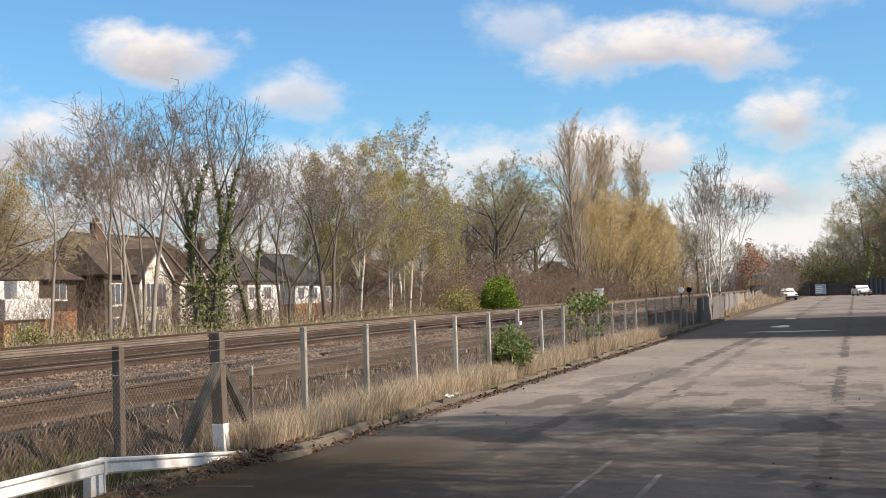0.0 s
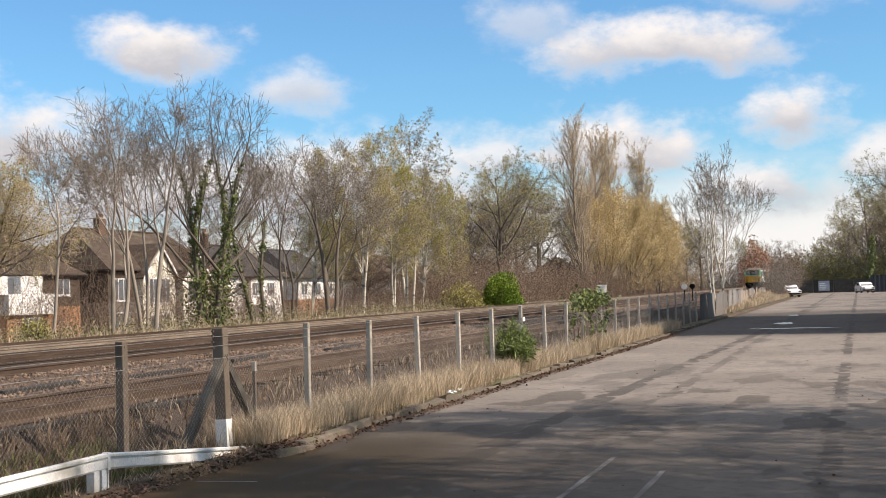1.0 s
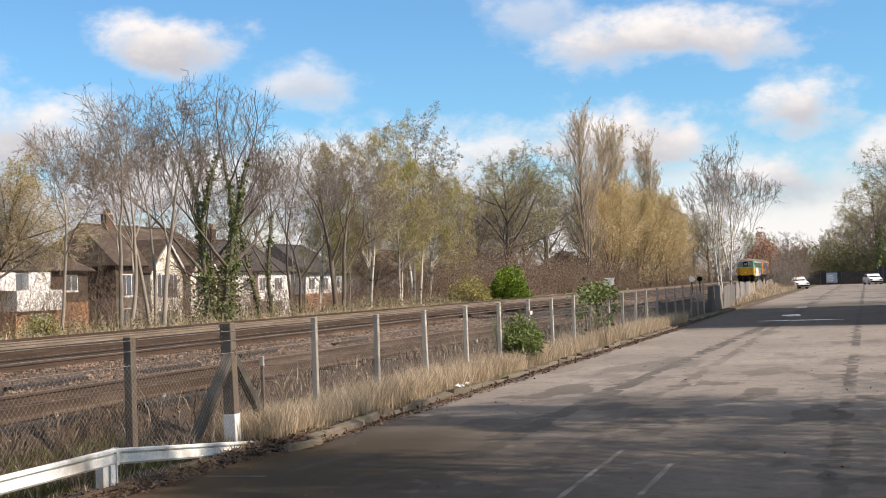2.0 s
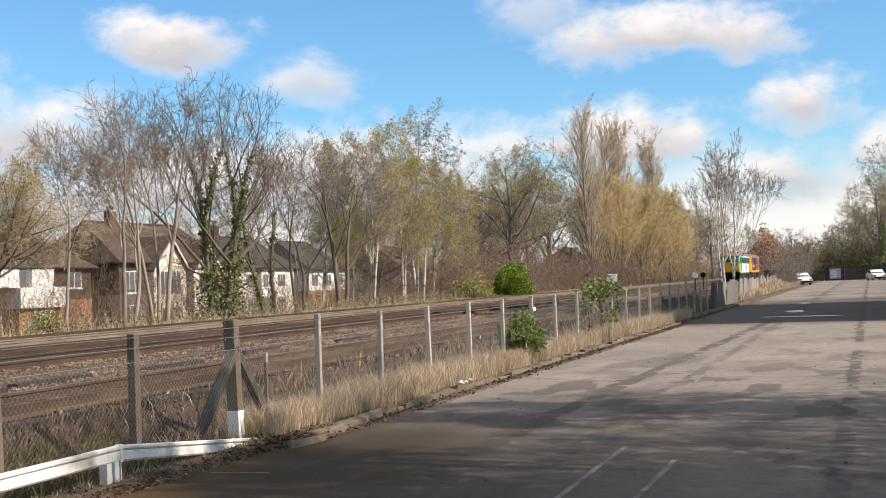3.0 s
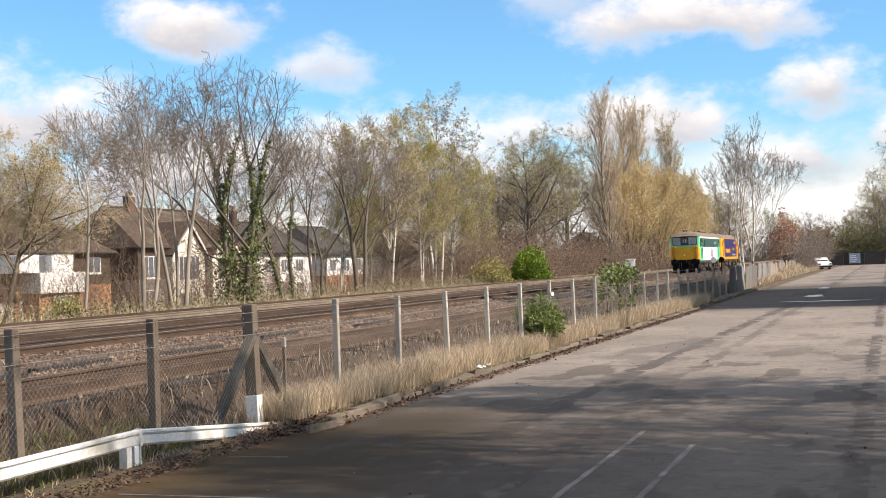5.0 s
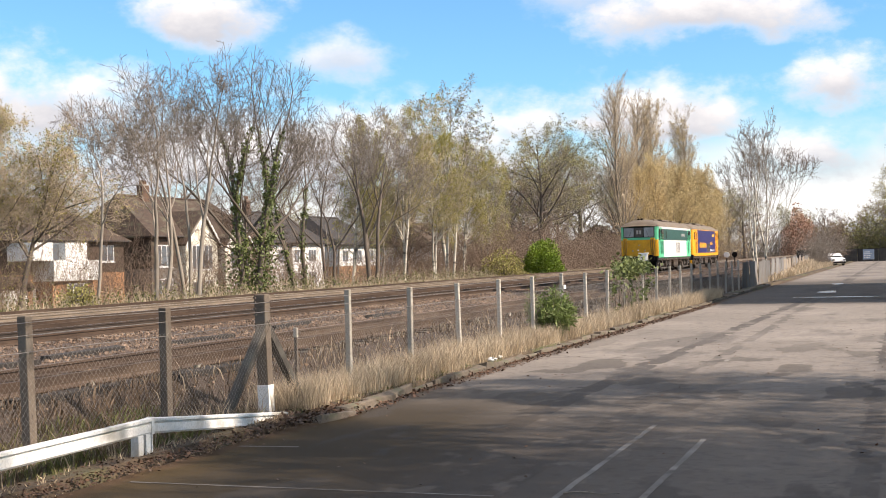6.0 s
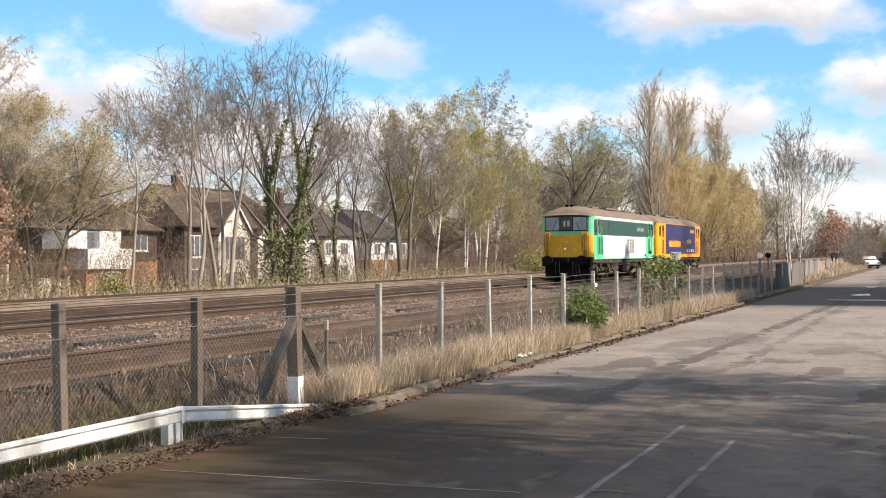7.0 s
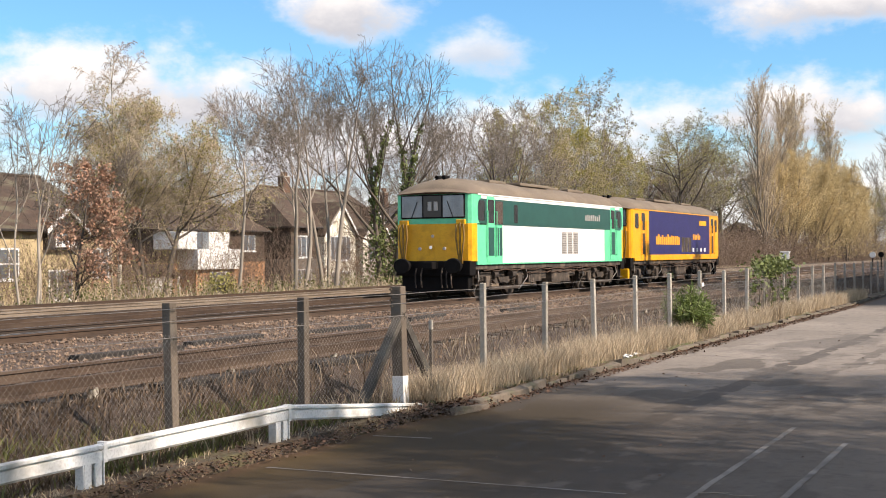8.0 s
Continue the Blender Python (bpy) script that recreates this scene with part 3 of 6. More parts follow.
def build_barrier():
    """Low white box-section safety barrier that ramps down into the ground."""
    b = empty("crash_barrier", pose(-7.42, 0, 0))
    sec = [(0.0, -0.165), (0.030, -0.165), (0.048, -0.145), (0.052, -0.060), (0.020, -0.052), (0.020, -0.040), (0.060, -0.034), (0.060, -0.008), (0.045, 0.0), (0.0, 0.0), (-0.012, -0.02), (-0.012, -0.145)]

    def beam(y0, z0, y1, z1, x0=0.0, x1=0.0):
        bm = bmesh.new()
        lo = [bm.verts.new((x0 + a, y0, z0 + c)) for a, c in sec]
        hi = [bm.verts.new((x1 + a, y1, z1 + c)) for a, c in sec]
        n = len(sec)
        for i in range(n):
            bm.faces.new((lo[i], hi[i], hi[(i + 1) % n], lo[(i + 1) % n]))
        bm.faces.new(lo)
        bm.faces.new(hi[::-1])
        bmesh.ops.recalc_face_normals(bm, faces=bm.faces)
        part("beam", bm, M_white_paint, b)

    beam(3.0, 0.42, 5.6, 0.42)
    beam(5.602, 0.425, 8.76, 0.425)
    beam(8.69, 0.432, 11.65, 0.44, 0.008, 0.004)
    beam(11.65, 0.44, 15.0, 0.10, 0.004, -0.12)
    for yy in (5.6, 8.58, 11.5):
        bm = bmesh.new()
        box(bm, -0.03, yy - 0.13, -0.1, -0.022, yy + 0.13, 0.38)
        for s in (-1, 1):
            box(bm, -0.03, yy + s * 0.126 - 0.006, -0.1, 0.06, yy + s * 0.126 + 0.006, 0.28)
            box(bm, 0.03, yy + s * 0.065 - 0.04, -0.1, 0.052, yy + s * 0.065 + 0.04, 0.28)
        part("post", bm, M_white_paint, b, "white channel-section post")
        bm = bmesh.new()
        box(bm, -0.012, yy + 0.12, 0.268, 0.064, yy + 0.17, 0.445, 0.004)
        part("joint_plate", bm, M_white_paint, b)
    tagged(b, "low white metal crash barrier ramping down to the ground", "barrier")


build_barrier()
# ---------------------------------------------------------------- locomotives
LOCO_END, LOCO_SPEED = 36.35, 27.3                      # nose at the clip's end, metres a second
M_yellow = mat("warning_yellow", (0.78, 0.40, 0.012), (0.66, 0.32, 0.01), 2.0, 0.45, dirt=0.25, bump=0.05)
M_orange = mat("orange_yellow_livery", (0.85, 0.38, 0.015), (0.78, 0.33, 0.012), 2.0, 0.4, dirt=0.15, bump=0.04)
M_mint = mat("mint_green_livery", (0.12, 0.62, 0.34), (0.095, 0.53, 0.29), 2.0, 0.42, dirt=0.12, bump=0.04)
M_teal = mat("dark_green_livery", (0.022, 0.085, 0.070), (0.018, 0.070, 0.058), 2.0, 0.4, dirt=0.1, bump=0.04)
M_livery_white = mat("white_livery", (0.80, 0.80, 0.77), (0.74, 0.74, 0.70), 2.0, 0.42, dirt=0.1, bump=0.04)
M_purple = mat("dark_blue_livery", (0.026, 0.022, 0.12), (0.021, 0.018, 0.095), 2.0, 0.4, dirt=0.12, bump=0.04)
M_roof_grime = mat("grimy_roof", (0.185, 0.148, 0.11), (0.125, 0.10, 0.075), 1.2, 0.9, c3=(0.14, 0.11, 0.085), bump=0.3)
M_under = mat("underframe_grime", (0.07, 0.055, 0.043), (0.03, 0.024, 0.02), 6.0, 0.85, c3=(0.13, 0.10, 0.075), bump=0.4)
M_black = mat("black_paint", (0.009, 0.008, 0.008), (0.006, 0.0055, 0.0055), 3.0, 0.88, dirt=0.0, bump=0.2, spec=0.15)
M_grille = mat("grille", (0.46, 0.44, 0.41), (0.33, 0.31, 0.29), 5.0, 0.6, 0.4, bump=0.1)
M_grille_dark = mat("grille_shadow", (0.20, 0.19, 0.175), (0.14, 0.13, 0.12), 5.0, 0.7, bump=0.1)
M_glass = glass_mat("cab_glass", (0.010, 0.010, 0.011))
# pale base colour paints the sky reflected in the outer panes
M_screen = mat("windscreen_sky_tint", (0.27, 0.31, 0.33), (0.16, 0.185, 0.20), 1.5, 0.14, bump=0, spec=0.6)
M_brown_glass = mat("dusty_window", (0.085, 0.055, 0.04), (0.055, 0.038, 0.03), 3, 0.25, bump=0, spec=0.5)
M_cable = mat("cable_sheath", (0.30, 0.17, 0.03), (0.12, 0.07, 0.02), 4, 0.7, bump=0.1)
M_lamp = mat("headlamp", (0.9, 0.9, 0.85), rough=0.2, bump=0)
M_lamp.node_tree.nodes["Principled BSDF"].inputs["Emission Color"].default_value = (1, 0.95, 0.85, 1)
M_lamp.node_tree.nodes["Principled BSDF"].inputs["Emission Strength"].default_value = 0.15
LB = 15.40                                             # body length


def cab_outline(y0, sgn):
    """Plan of a cab end: rounded corners, slightly bowed front."""
    half = [(1.32, 0.42), (1.315, 0.22), (1.28, 0.10), (1.18, 0.035), (0.9, 0.008), (0.45, 0.0)]
    pts = half + [(-x, y) for x, y in half[::-1]]
    return [(x, y0 + sgn * y) for x, y in pts]


def locomotive(name, label, c_front, c_upper, c_cab, c_side):
    lo = empty(name)
    body = part("body", bx(-1.32, 0.42, 1.05, 1.32, LB - 0.42, 3.26), c_cab, lo)
    for y0, s in ((0.0, 1), (LB, -1)):
        part("cab_front", prism(bmesh.new(), cab_outline(y0, s), "z", 1.16, 2.33), c_front, lo, "yellow warning panel")
        part("cab_upper_front", prism(bmesh.new(), cab_outline(y0, s), "z", 2.33, 3.26), c_upper, lo)
        f = y0 - 0.02 * s
        ws = part("windscreen", bx(-1.10, min(f, y0 + 0.05 * s), 2.50, 1.10, max(f, y0 + 0.05 * s), 3.24, 0.008), M_black, lo, "black windscreen surround")
        for x0, x1 in ((-1.06, -0.36), (-0.31, 0.31), (0.36, 1.06)):
            g = f - 0.012 * s
            part("pane", bx(x0, min(f, g), 2.54, x1, max(f, g), 3.20, 0.004), M_glass if x0 == -0.31 else M_screen, ws, "cab glass with the sky in it")
        for x0 in (-0.16, 0.05):
            g = f - 0.018 * s
            part("headcode_panel", bx(x0, min(f, g), 2.74, x0 + 0.13, max(f, g), 3.02), M_grille, ws, "pale headcode panel")
        for x0 in (-0.72, 0.72):
            bm = bmesh.new()
            cyl(bm, (x0, f - 0.03 * s, 2.52), (x0 * 0.72, f - 0.03 * s, 3.02), 0.012, n=6)
            part("wiper", bm, M_black, ws)
        # lamps, handrails, cable sockets
        for x0, z, r in ((-0.06, 1.60, 0.053), (0.40, 1.56, 0.05), (-0.45, 1.56, 0.05), (0.0, 1.95, 0.045)):
            bm = bmesh.new()
            cyl(bm, (x0, y0 + 0.02 * s, z), (x0, y0 - 0.05 * s, z), r, n=14)
            lamp = part("lamp", bm, M_lamp if r > 0.052 else M_grille, lo, "round lamp")
            if r > 0.052:
                bm = bmesh.new()
                cyl(bm, (x0, y0 + 0.02 * s, z), (x0, y0 - 0.04 * s, z), 0.10, n=16)
                part("lamp_ring", bm, c_front, lamp)
        for x0 in (-0.98, 0.98):
            t = Tubes()
            for dx, dz in ((0.0, 0.0), (0.10, 0.06), (-0.10, 0.1)):
                pts = [Vector((x0 + dx, y0 - s * 0.05, 2.40 - dz)), Vector((x0 + dx * 1.2, y0 - s * 0.13, 2.28)), Vector((x0 + dx * 1.4, y0 - s * 0.12, 1.9)),
                       Vector((x0 + dx * 0.9, y0 - s * 0.13, 1.55)), Vector((x0 + dx * 0.5, y0 - s * 0.10, 1.25)), Vector((x0 + dx * 0.4, y0 - s * 0.05, 1.1))]
                t.tube(pts, [0.028] * 6, 6)
            part("jumper_cable", t.mesh("jumper_cable", M_cable), None, lo, "hanging control cables")
            part("cable_socket", bx(x0 - 0.15, min(y0 + .02 * s, y0 - 0.1 * s), 2.30, x0 + 0.15, max(y0 + .02 * s, y0 - 0.1 * s), 2.45, 0.02), c_front, lo)
        # buffer beam, oval buffers, coupler, hoses
        part("buffer_beam", bx(-1.28, min(y0 + .4 * s, y0 - 0.05 * s), 0.72, 1.28, max(y0 + .4 * s, y0 - 0.05 * s), 1.18, 0.03), M_black, lo)
        part("skirt", bx(-1.15, min(y0 + .1 * s, y0 + .5 * s), 0.22, 1.15, max(y0 + .1 * s, y0 + .5 * s), 0.74, 0.03), M_black, lo)
        for x0 in (-0.88, 0.88):
            bm = bmesh.new()
            cyl(bm, (x0, y0, 1.02), (x0, y0 - 0.40 * s, 1.02), 0.15, n=16)
            bf = part("buffer", bm, M_black, lo)
            bm = bmesh.new()
            r = bmesh.ops.create_cone(bm, cap_ends=True, segments=20, radius1=0.30, radius2=0.27, depth=0.06)
            for v in r["verts"]:
                v.co = Vector((x0 + v.co.x, y0 - s * (0.44 + v.co.z), 1.02 + v.co.y * 0.82))
            part("buffer_head", bm, M_black, bf)
        bm = bmesh.new()
        box(bm, -0.17, min(y0, y0 - 0.42 * s), 0.92, 0.17, max(y0, y0 - 0.42 * s), 1.16, 0.04)
        part("coupler", bm, M_black, lo)
        for x0 in (-0.55, -0.35, 0.35, 0.52, 0.68):
            t = Tubes()
            t.tube([Vector((x0, y0 - 0.06 * s, 0.95)), Vector((x0 + 0.02, y0 - 0.2 * s, 0.75)), Vector((x0 + 0.03, y0 - 0.2 * s, 0.45)), Vector((x0, y0 - 0.1 * s, 0.35))], [0.024] * 4, 6)
            part("air_hose", t.mesh("air_hose", M_under), None, lo)
    # roof: lofted, drooping towards each end
    prof = [(1.34, 3.25), (1.325, 3.33), (1.24, 3.44), (1.04, 3.57), (0.66, 3.72), (0.25, 3.81)]
    prof = prof + [(-x, z) for x, z in prof[::-1]]
    st = [(-0.04, 0.90, 0.12), (0.03, 0.95, 0.36), (0.16, 0.985, 0.60), (0.45, 1.0, 0.84), (0.95, 1.0, 0.97), (1.6, 1.0, 1.0)]
    st = st + [(LB - y, w, k) for y, w, k in st[::-1]]
    v = [(x * w, y, 3.25 + (z - 3.25) * k) for y, w, k in st for x, z in prof]
    n = len(prof)
    f = [(j * n + i, j * n + i + 1, (j + 1) * n + i + 1, (j + 1) * n + i) for j in range(len(st) - 1) for i in range(n - 1)]
    f += [tuple(range(n)), tuple(range((len(st) - 1) * n, len(st) * n))]
    roof = part("roof", mesh_from("roof", v, f, M_roof_grime, True), None, lo, "grimy brown roof")
    for y0, y1, w in ((3.2, 4.6, 0.55), (5.4, 8.2, 0.75), (8.8, 9.8, 0.5), (10.6, 12.4, 0.6)):
        part("roof_hatch", bx(-w, y0, 3.74, w, y1, 3.845, 0.03), M_roof_grime, roof)
    bm = bmesh.new()
    for x0 in (-0.12, 0.12):
        cyl(bm, (x0, 0.55, 3.80), (x0, 0.95, 3.84), 0.07, 0.04, 12)
    part("horn", bm, M_black, roof)
    part("exhaust", bx(0.1, 6.3, 3.8, 0.5, 7.1, 3.9, 0.02), M_black, roof)
    for sx in (-1, 1):
        bm = bmesh.new()
        a, b = sorted((sx * 1.318, sx * 1.345))
        box(bm, a, 0.45, 3.225, b, LB - 0.45, 3.262)
        part("gutter", bm, c_side, roof)
    # underframe
    part("solebar", bx(-1.25, 0.4, 0.90, 1.25, LB - 0.4, 1.055), M_under, lo)
    for y0, y1, z0, x0 in ((5.0, 6.2, 0.42, 1.2), (6.35, 7.0, 0.5, 1.05), (7.15, 9.0, 0.36, 1.22), (9.1, 9.9, 0.55, 1.1)):
        eb = part("equipment_box", bx(-x0, y0, z0, x0, y1, 0.92, 0.03), M_under, lo)
        part("box_door", bx(x0, y0 + 0.08, z0 + 0.06, x0 + 0.012, y1 - 0.08, 0.86, 0.004), M_under, eb)
    for yc in (LB / 2 - 4.88, LB / 2 + 4.88):
        bo = part("bogie", bx(-1.0, yc - 0.5, 0.5, 1.0, yc + 0.5, 0.82, 0.03), M_under, lo)
        for sx in (-1, 1):
            bm = bmesh.new()
            prism(bm, [(yc - 1.95, 0.62), (yc - 1.75, 0.80), (yc - 0.8, 0.80), (yc - 0.55, 0.62), (yc + 0.55, 0.62), (yc + 0.8, 0.80), (yc + 1.75, 0.80), (yc + 1.95, 0.62), (yc + 1.85, 0.52), (yc + 0.75, 0.54), (yc + 0.5, 0.42), (yc - 0.5, 0.42), (yc - 0.75, 0.54), (yc - 1.85, 0.52)], "x", *sorted((sx * 1.0, sx * 1.12)))
            part("side_frame", bm, M_under, bo)
            for dy in (-1.335, 1.335):
                part("axle_box", bx(*sorted((sx * 1.02, sx * 1.22))[:1], yc + dy - 0.17, 0.34, sorted((sx * 1.02, sx * 1.22))[1], yc + dy + 0.17, 0.68, 0.03), M_under, bo)
                for k in (-0.36, 0.36):
                    t = Tubes()
                    t.tube([Vector((sx * 1.1 + 0.07 * math.cos(a * 0.9), yc + dy + k + 0.07 * math.sin(a * 0.9), 0.34 + 0.0095 * a)) for a in range(36)], [0.018] * 36, 4)
                    part("coil_spring", t.mesh("coil_spring", M_under), None, bo)
            bm = bmesh.new()
            for i in range(5):
                box(bm, *(sorted((sx * 1.06, sx * 1.18))[:1]), yc - 0.42 + 0.03 * i, 0.60 - 0.035 * i, sorted((sx * 1.06, sx * 1.18))[1], yc + 0.42 - 0.03 * i, 0.63 - 0.035 * i)
            part("leaf_spring", bm, M_under, bo)
            part("shoe_beam", bx(*sorted((sx * 1.12, sx * 1.24))[:1], yc - 1.3, 0.24, sorted((sx * 1.12, sx * 1.24))[1], yc + 1.3, 0.34, 0.01), M_under, bo)
            for dy in (-1.335, 1.335):
                bm = bmesh.new()
                a, b = sorted((sx * 0.70, sx * 0.83))
                cyl(bm, (a, yc + dy, 0.508), (b, yc + dy, 0.508), 0.50, n=28)
                w = part("wheel", bm, M_under, lo)
                bm = bmesh.new()
                cyl(bm, (sx * 0.66, yc + dy, 0.508), (sx * 0.70, yc + dy, 0.508), 0.53, n=28)
                part("flange", bm, M_railtop_dull, w)
        for dy in (-1.335, 1.335):
            bm = bmesh.new()
            cyl(bm, (-0.66, yc + dy, 0.508), (0.66, yc + dy, 0.508), 0.09)
            part("axle", bm, M_under, bo)
    # pipes, brake cylinders, steps and cables below the sole bar
    for sx in (-1, 1):
        t = Tubes()
        for z, y0, y1 in ((0.86, 1.0, 14.4), (0.74, 4.6, 10.6)):
            pts = [Vector((sx * (1.27 + 0.015 * math.sin(k * 1.9)), y0 + (y1 - y0) * k / 24, z + 0.03 * math.sin(k * 2.3))) for k in range(25)]
            t.tube(pts, [0.022] * 25, 5)
        part("pipe", t.mesh("pipe", M_rust), None, lo, "grimy air pipe")
        for yc in (LB / 2 - 4.88, LB / 2 + 4.88):
            for dy in (-0.75, 0.75):
                bm = bmesh.new()
                cyl(bm, (sx * 1.17, yc + dy - 0.16, 0.72), (sx * 1.17, yc + dy + 0.16, 0.72), 0.11, n=14)
                part("brake_cylinder", bm, M_under, lo)
            for dy in (-2.0, 2.0):
                t = Tubes()
                t.tube([Vector((sx * 1.16, yc + dy, 0.92)), Vector((sx * 1.20, yc + dy * 1.02, 0.6)), Vector((sx * 0.95, yc + dy * 0.93, 0.18))], [0.02] * 3, 5)
                part("sand_pipe", t.mesh("sand_pipe", M_grille), None, lo, "pale sand pipe")
                bm = bmesh.new()
                box(bm, *(sorted((sx * 1.14, sx * 1.30))[:1]), yc + dy * 1.16 - 0.2, 0.40, sorted((sx * 1.14, sx * 1.30))[1], yc + dy * 1.16 + 0.2, 0.43, 0.006)
                for k in (-0.19, 0.19):
                    box(bm, sx * 1.2 - 0.015, yc + dy * 1.16 + k - 0.015, 0.41, sx * 1.2 + 0.015, yc + dy * 1.16 + k + 0.015, 0.98)
                part("footstep", bm, M_under, lo)
    tagged(lo, label, "locomotive", "coupled locomotives")
    return lo


def side_panel(lo, name, y0, y1, z0, z1, m, label="", proud=0.004, rounded=0.0, sides=(1, -1), parent=None):
    for sx in sides:
        a, b = sorted((sx * 1.315, sx * (1.32 + proud)))
        ya, yb = (y0, y1) if sx > 0 else (LB - y1, LB - y0)
        if rounded:
            bm = bmesh.new()
            pts = []
            r = rounded
            for cy, cz, a0 in ((yb - r, z1 - r, 0), (ya + r, z1 - r, 90), (ya + r, z0 + r, 180), (yb - r, z0 + r, 270)):
                for k in range(5):
                    an = radians(a0 + k * 22.5)
                    pts.append((cy + r * math.cos(an), cz + r * math.sin(an)))
            prism(bm, pts, "x", a, b)
        else:
            bm = bx(a, ya, z0, b, yb, z1)
        ob = part(name, bm, m, parent or lo, label)
    return ob


def cab_door(lo, y0, m, dark):
    side_panel(lo, "door", y0, y0 + 0.62, 1.12, 3.20, m, "recessed cab door", 0.010)
    side_panel(lo, "door_window", y0 + 0.06, y0 + 0.56, 2.36, 3.10, M_glass, "door glass", 0.016, 0.06)
    side_panel(lo, "door_panel", y0 + 0.05, y0 + 0.57, 1.32, 2.22, dark, "shaded lower door panel", 0.014)
    for k in (-0.05, 0.67):
        for sx in (1, -1):
            bm = bmesh.new()
            yy = y0 + k if sx > 0 else LB - (y0 + k)
            cyl(bm, (sx * 1.385, yy, 1.30), (sx * 1.385, yy, 2.75), 0.016, n=8)
            for z in (1.32, 2.72):
                cyl(bm, (sx * 1.32, yy, z), (sx * 1.385, yy, z), 0.014, n=6)
            part("handrail", bm, m, lo)


def stripes_of_text(lo, y0, y1, z0, z1, m, count, seed, gap=0.35):
    """Unreadable lettering as plain bars."""
    rng = random.Random(seed)
    step = (y1 - y0) / count
    for i in range(count):
        h = rng.uniform(0.7, 1.0) * (z1 - z0)
        side_panel(lo, "letter_bar", y0 + i * step, y0 + (i + 1 - gap) * step, z0, z0 + h, m, "", 0.008, sides=(1,))


def build_loco_a():
    lo = locomotive("locomotive", "mint green, white and dark green electro-diesel locomotive with yellow nose", M_yellow, M_mint, M_mint, M_livery_white)
    side_panel(lo, "white_lower_panel", 2.42, 12.75, 1.09, 2.30, M_livery_white, "white lower bodyside")
    side_panel(lo, "white_top_panel", 0.75, 14.7, 3.12, 3.225, M_livery_white, "white upper strip")
    side_panel(lo, "green_band", 0.22 + 0.25, 15.0, 2.30, 3.12, M_teal, "dark green window band", 0.005, 0.28)
    side_panel(lo, "cab_window", 0.52, 1.02, 2.42, 3.06, M_glass, "cab side glass", 0.009, 0.1)
    side_panel(lo, "cab_window", 14.3, 14.8, 2.42, 3.06, M_glass, "cab side glass", 0.009, 0.1)
    cab_door(lo, 1.16, M_mint, M_teal)
    cab_door(lo, 13.5, M_mint, M_teal)
    side_panel(lo, "waist_line", 0.43, 1.1, 2.30, 2.335, M_black, "thin dark waist line", 0.006)
    side_panel(lo, "dusty_window", 1.86, 2.46, 2.34, 3.07, M_brown_glass, "dusty brown bodyside window", 0.009)
    side_panel(lo, "louvre_frame", 1.86, 2.42, 1.26, 2.27, M_mint, "mint louvre frame", 0.007)
    for y0 in (1.90, 2.17):
        side_panel(lo, "louvre", y0, y0 + 0.21, 1.32, 2.22, M_teal, "dark louvre", 0.012)
    side_panel(lo, "small_window", 3.42, 3.72, 2.40, 3.0, M_glass, "small bodyside window", 0.010, 0.05)
    for i in range(3):
        y0 = 7.9 + i * 0.62
        g = None
        side_panel(lo, "grille", y0, y0 + 0.52, 1.36, 2.16, M_grille, "grey ventilation grille", 0.008)
        # dark bars paint the shadow between the grille blades
        for k in range(9):
            side_panel(lo, "slat", y0 + 0.03, y0 + 0.49, 1.40 + 0.083 * k, 1.425 + 0.083 * k, M_grille_dark, "", 0.013)
    stripes_of_text(lo, 10.5, 12.3, 2.62, 2.88, M_grille, 8, 3)
    for y in (5.6, 9.9):
        side_panel(lo, "seam", y, y + 0.012, 1.09, 2.3, M_grille, "", 0.006)
    return lo


def build_loco_b():
    lo = locomotive("locomotive", "dark blue and orange freight locomotive coupled behind", M_orange, M_orange, M_orange, M_orange)
    side_panel(lo, "blue_panel", 2.55, 13.3, 1.30, 3.22, M_purple, "dark blue bodyside")
    side_panel(lo, "cab_window", 0.5, 1.0, 2.42, 3.06, M_glass, "cab side glass", 0.009, 0.1)
    side_panel(lo, "cab_window", 14.35, 14.85, 2.42, 3.06, M_glass, "cab side glass", 0.009, 0.1)
    cab_door(lo, 1.35, M_orange, M_rust)
    cab_door(lo, 13.5, M_orange, M_rust)
    stripes_of_text(lo, 3.6, 7.6, 1.75, 2.22, M_orange, 13, 8, 0.2)
    stripes_of_text(lo, 10.0, 11.5, 2.00, 2.32, M_orange, 5, 9)
    side_panel(lo, "name_plate", 11.2, 12.6, 2.72, 2.95, M_yellow, "pale yellow plate", 0.012)
    for i in range(4):
        side_panel(lo, "small_plate", 9.9 + i * 0.75, 10.2 + i * 0.75, 1.42, 1.60, M_livery_white, "small white data panel", 0.008)
    for i in range(3):
        side_panel(lo, "grille", 7.9 + i * 0.62, 8.42 + i * 0.62, 1.40, 2.1, M_under, "dark ventilation grille", 0.008)
    part("snow_plough", bx(0.55, -0.16, 0.30, 1.2, 0.05, 0.72, 0.03), M_yellow, lo, "yellow cable box")
    return lo


loco_a = build_loco_a()
loco_b = build_loco_b()
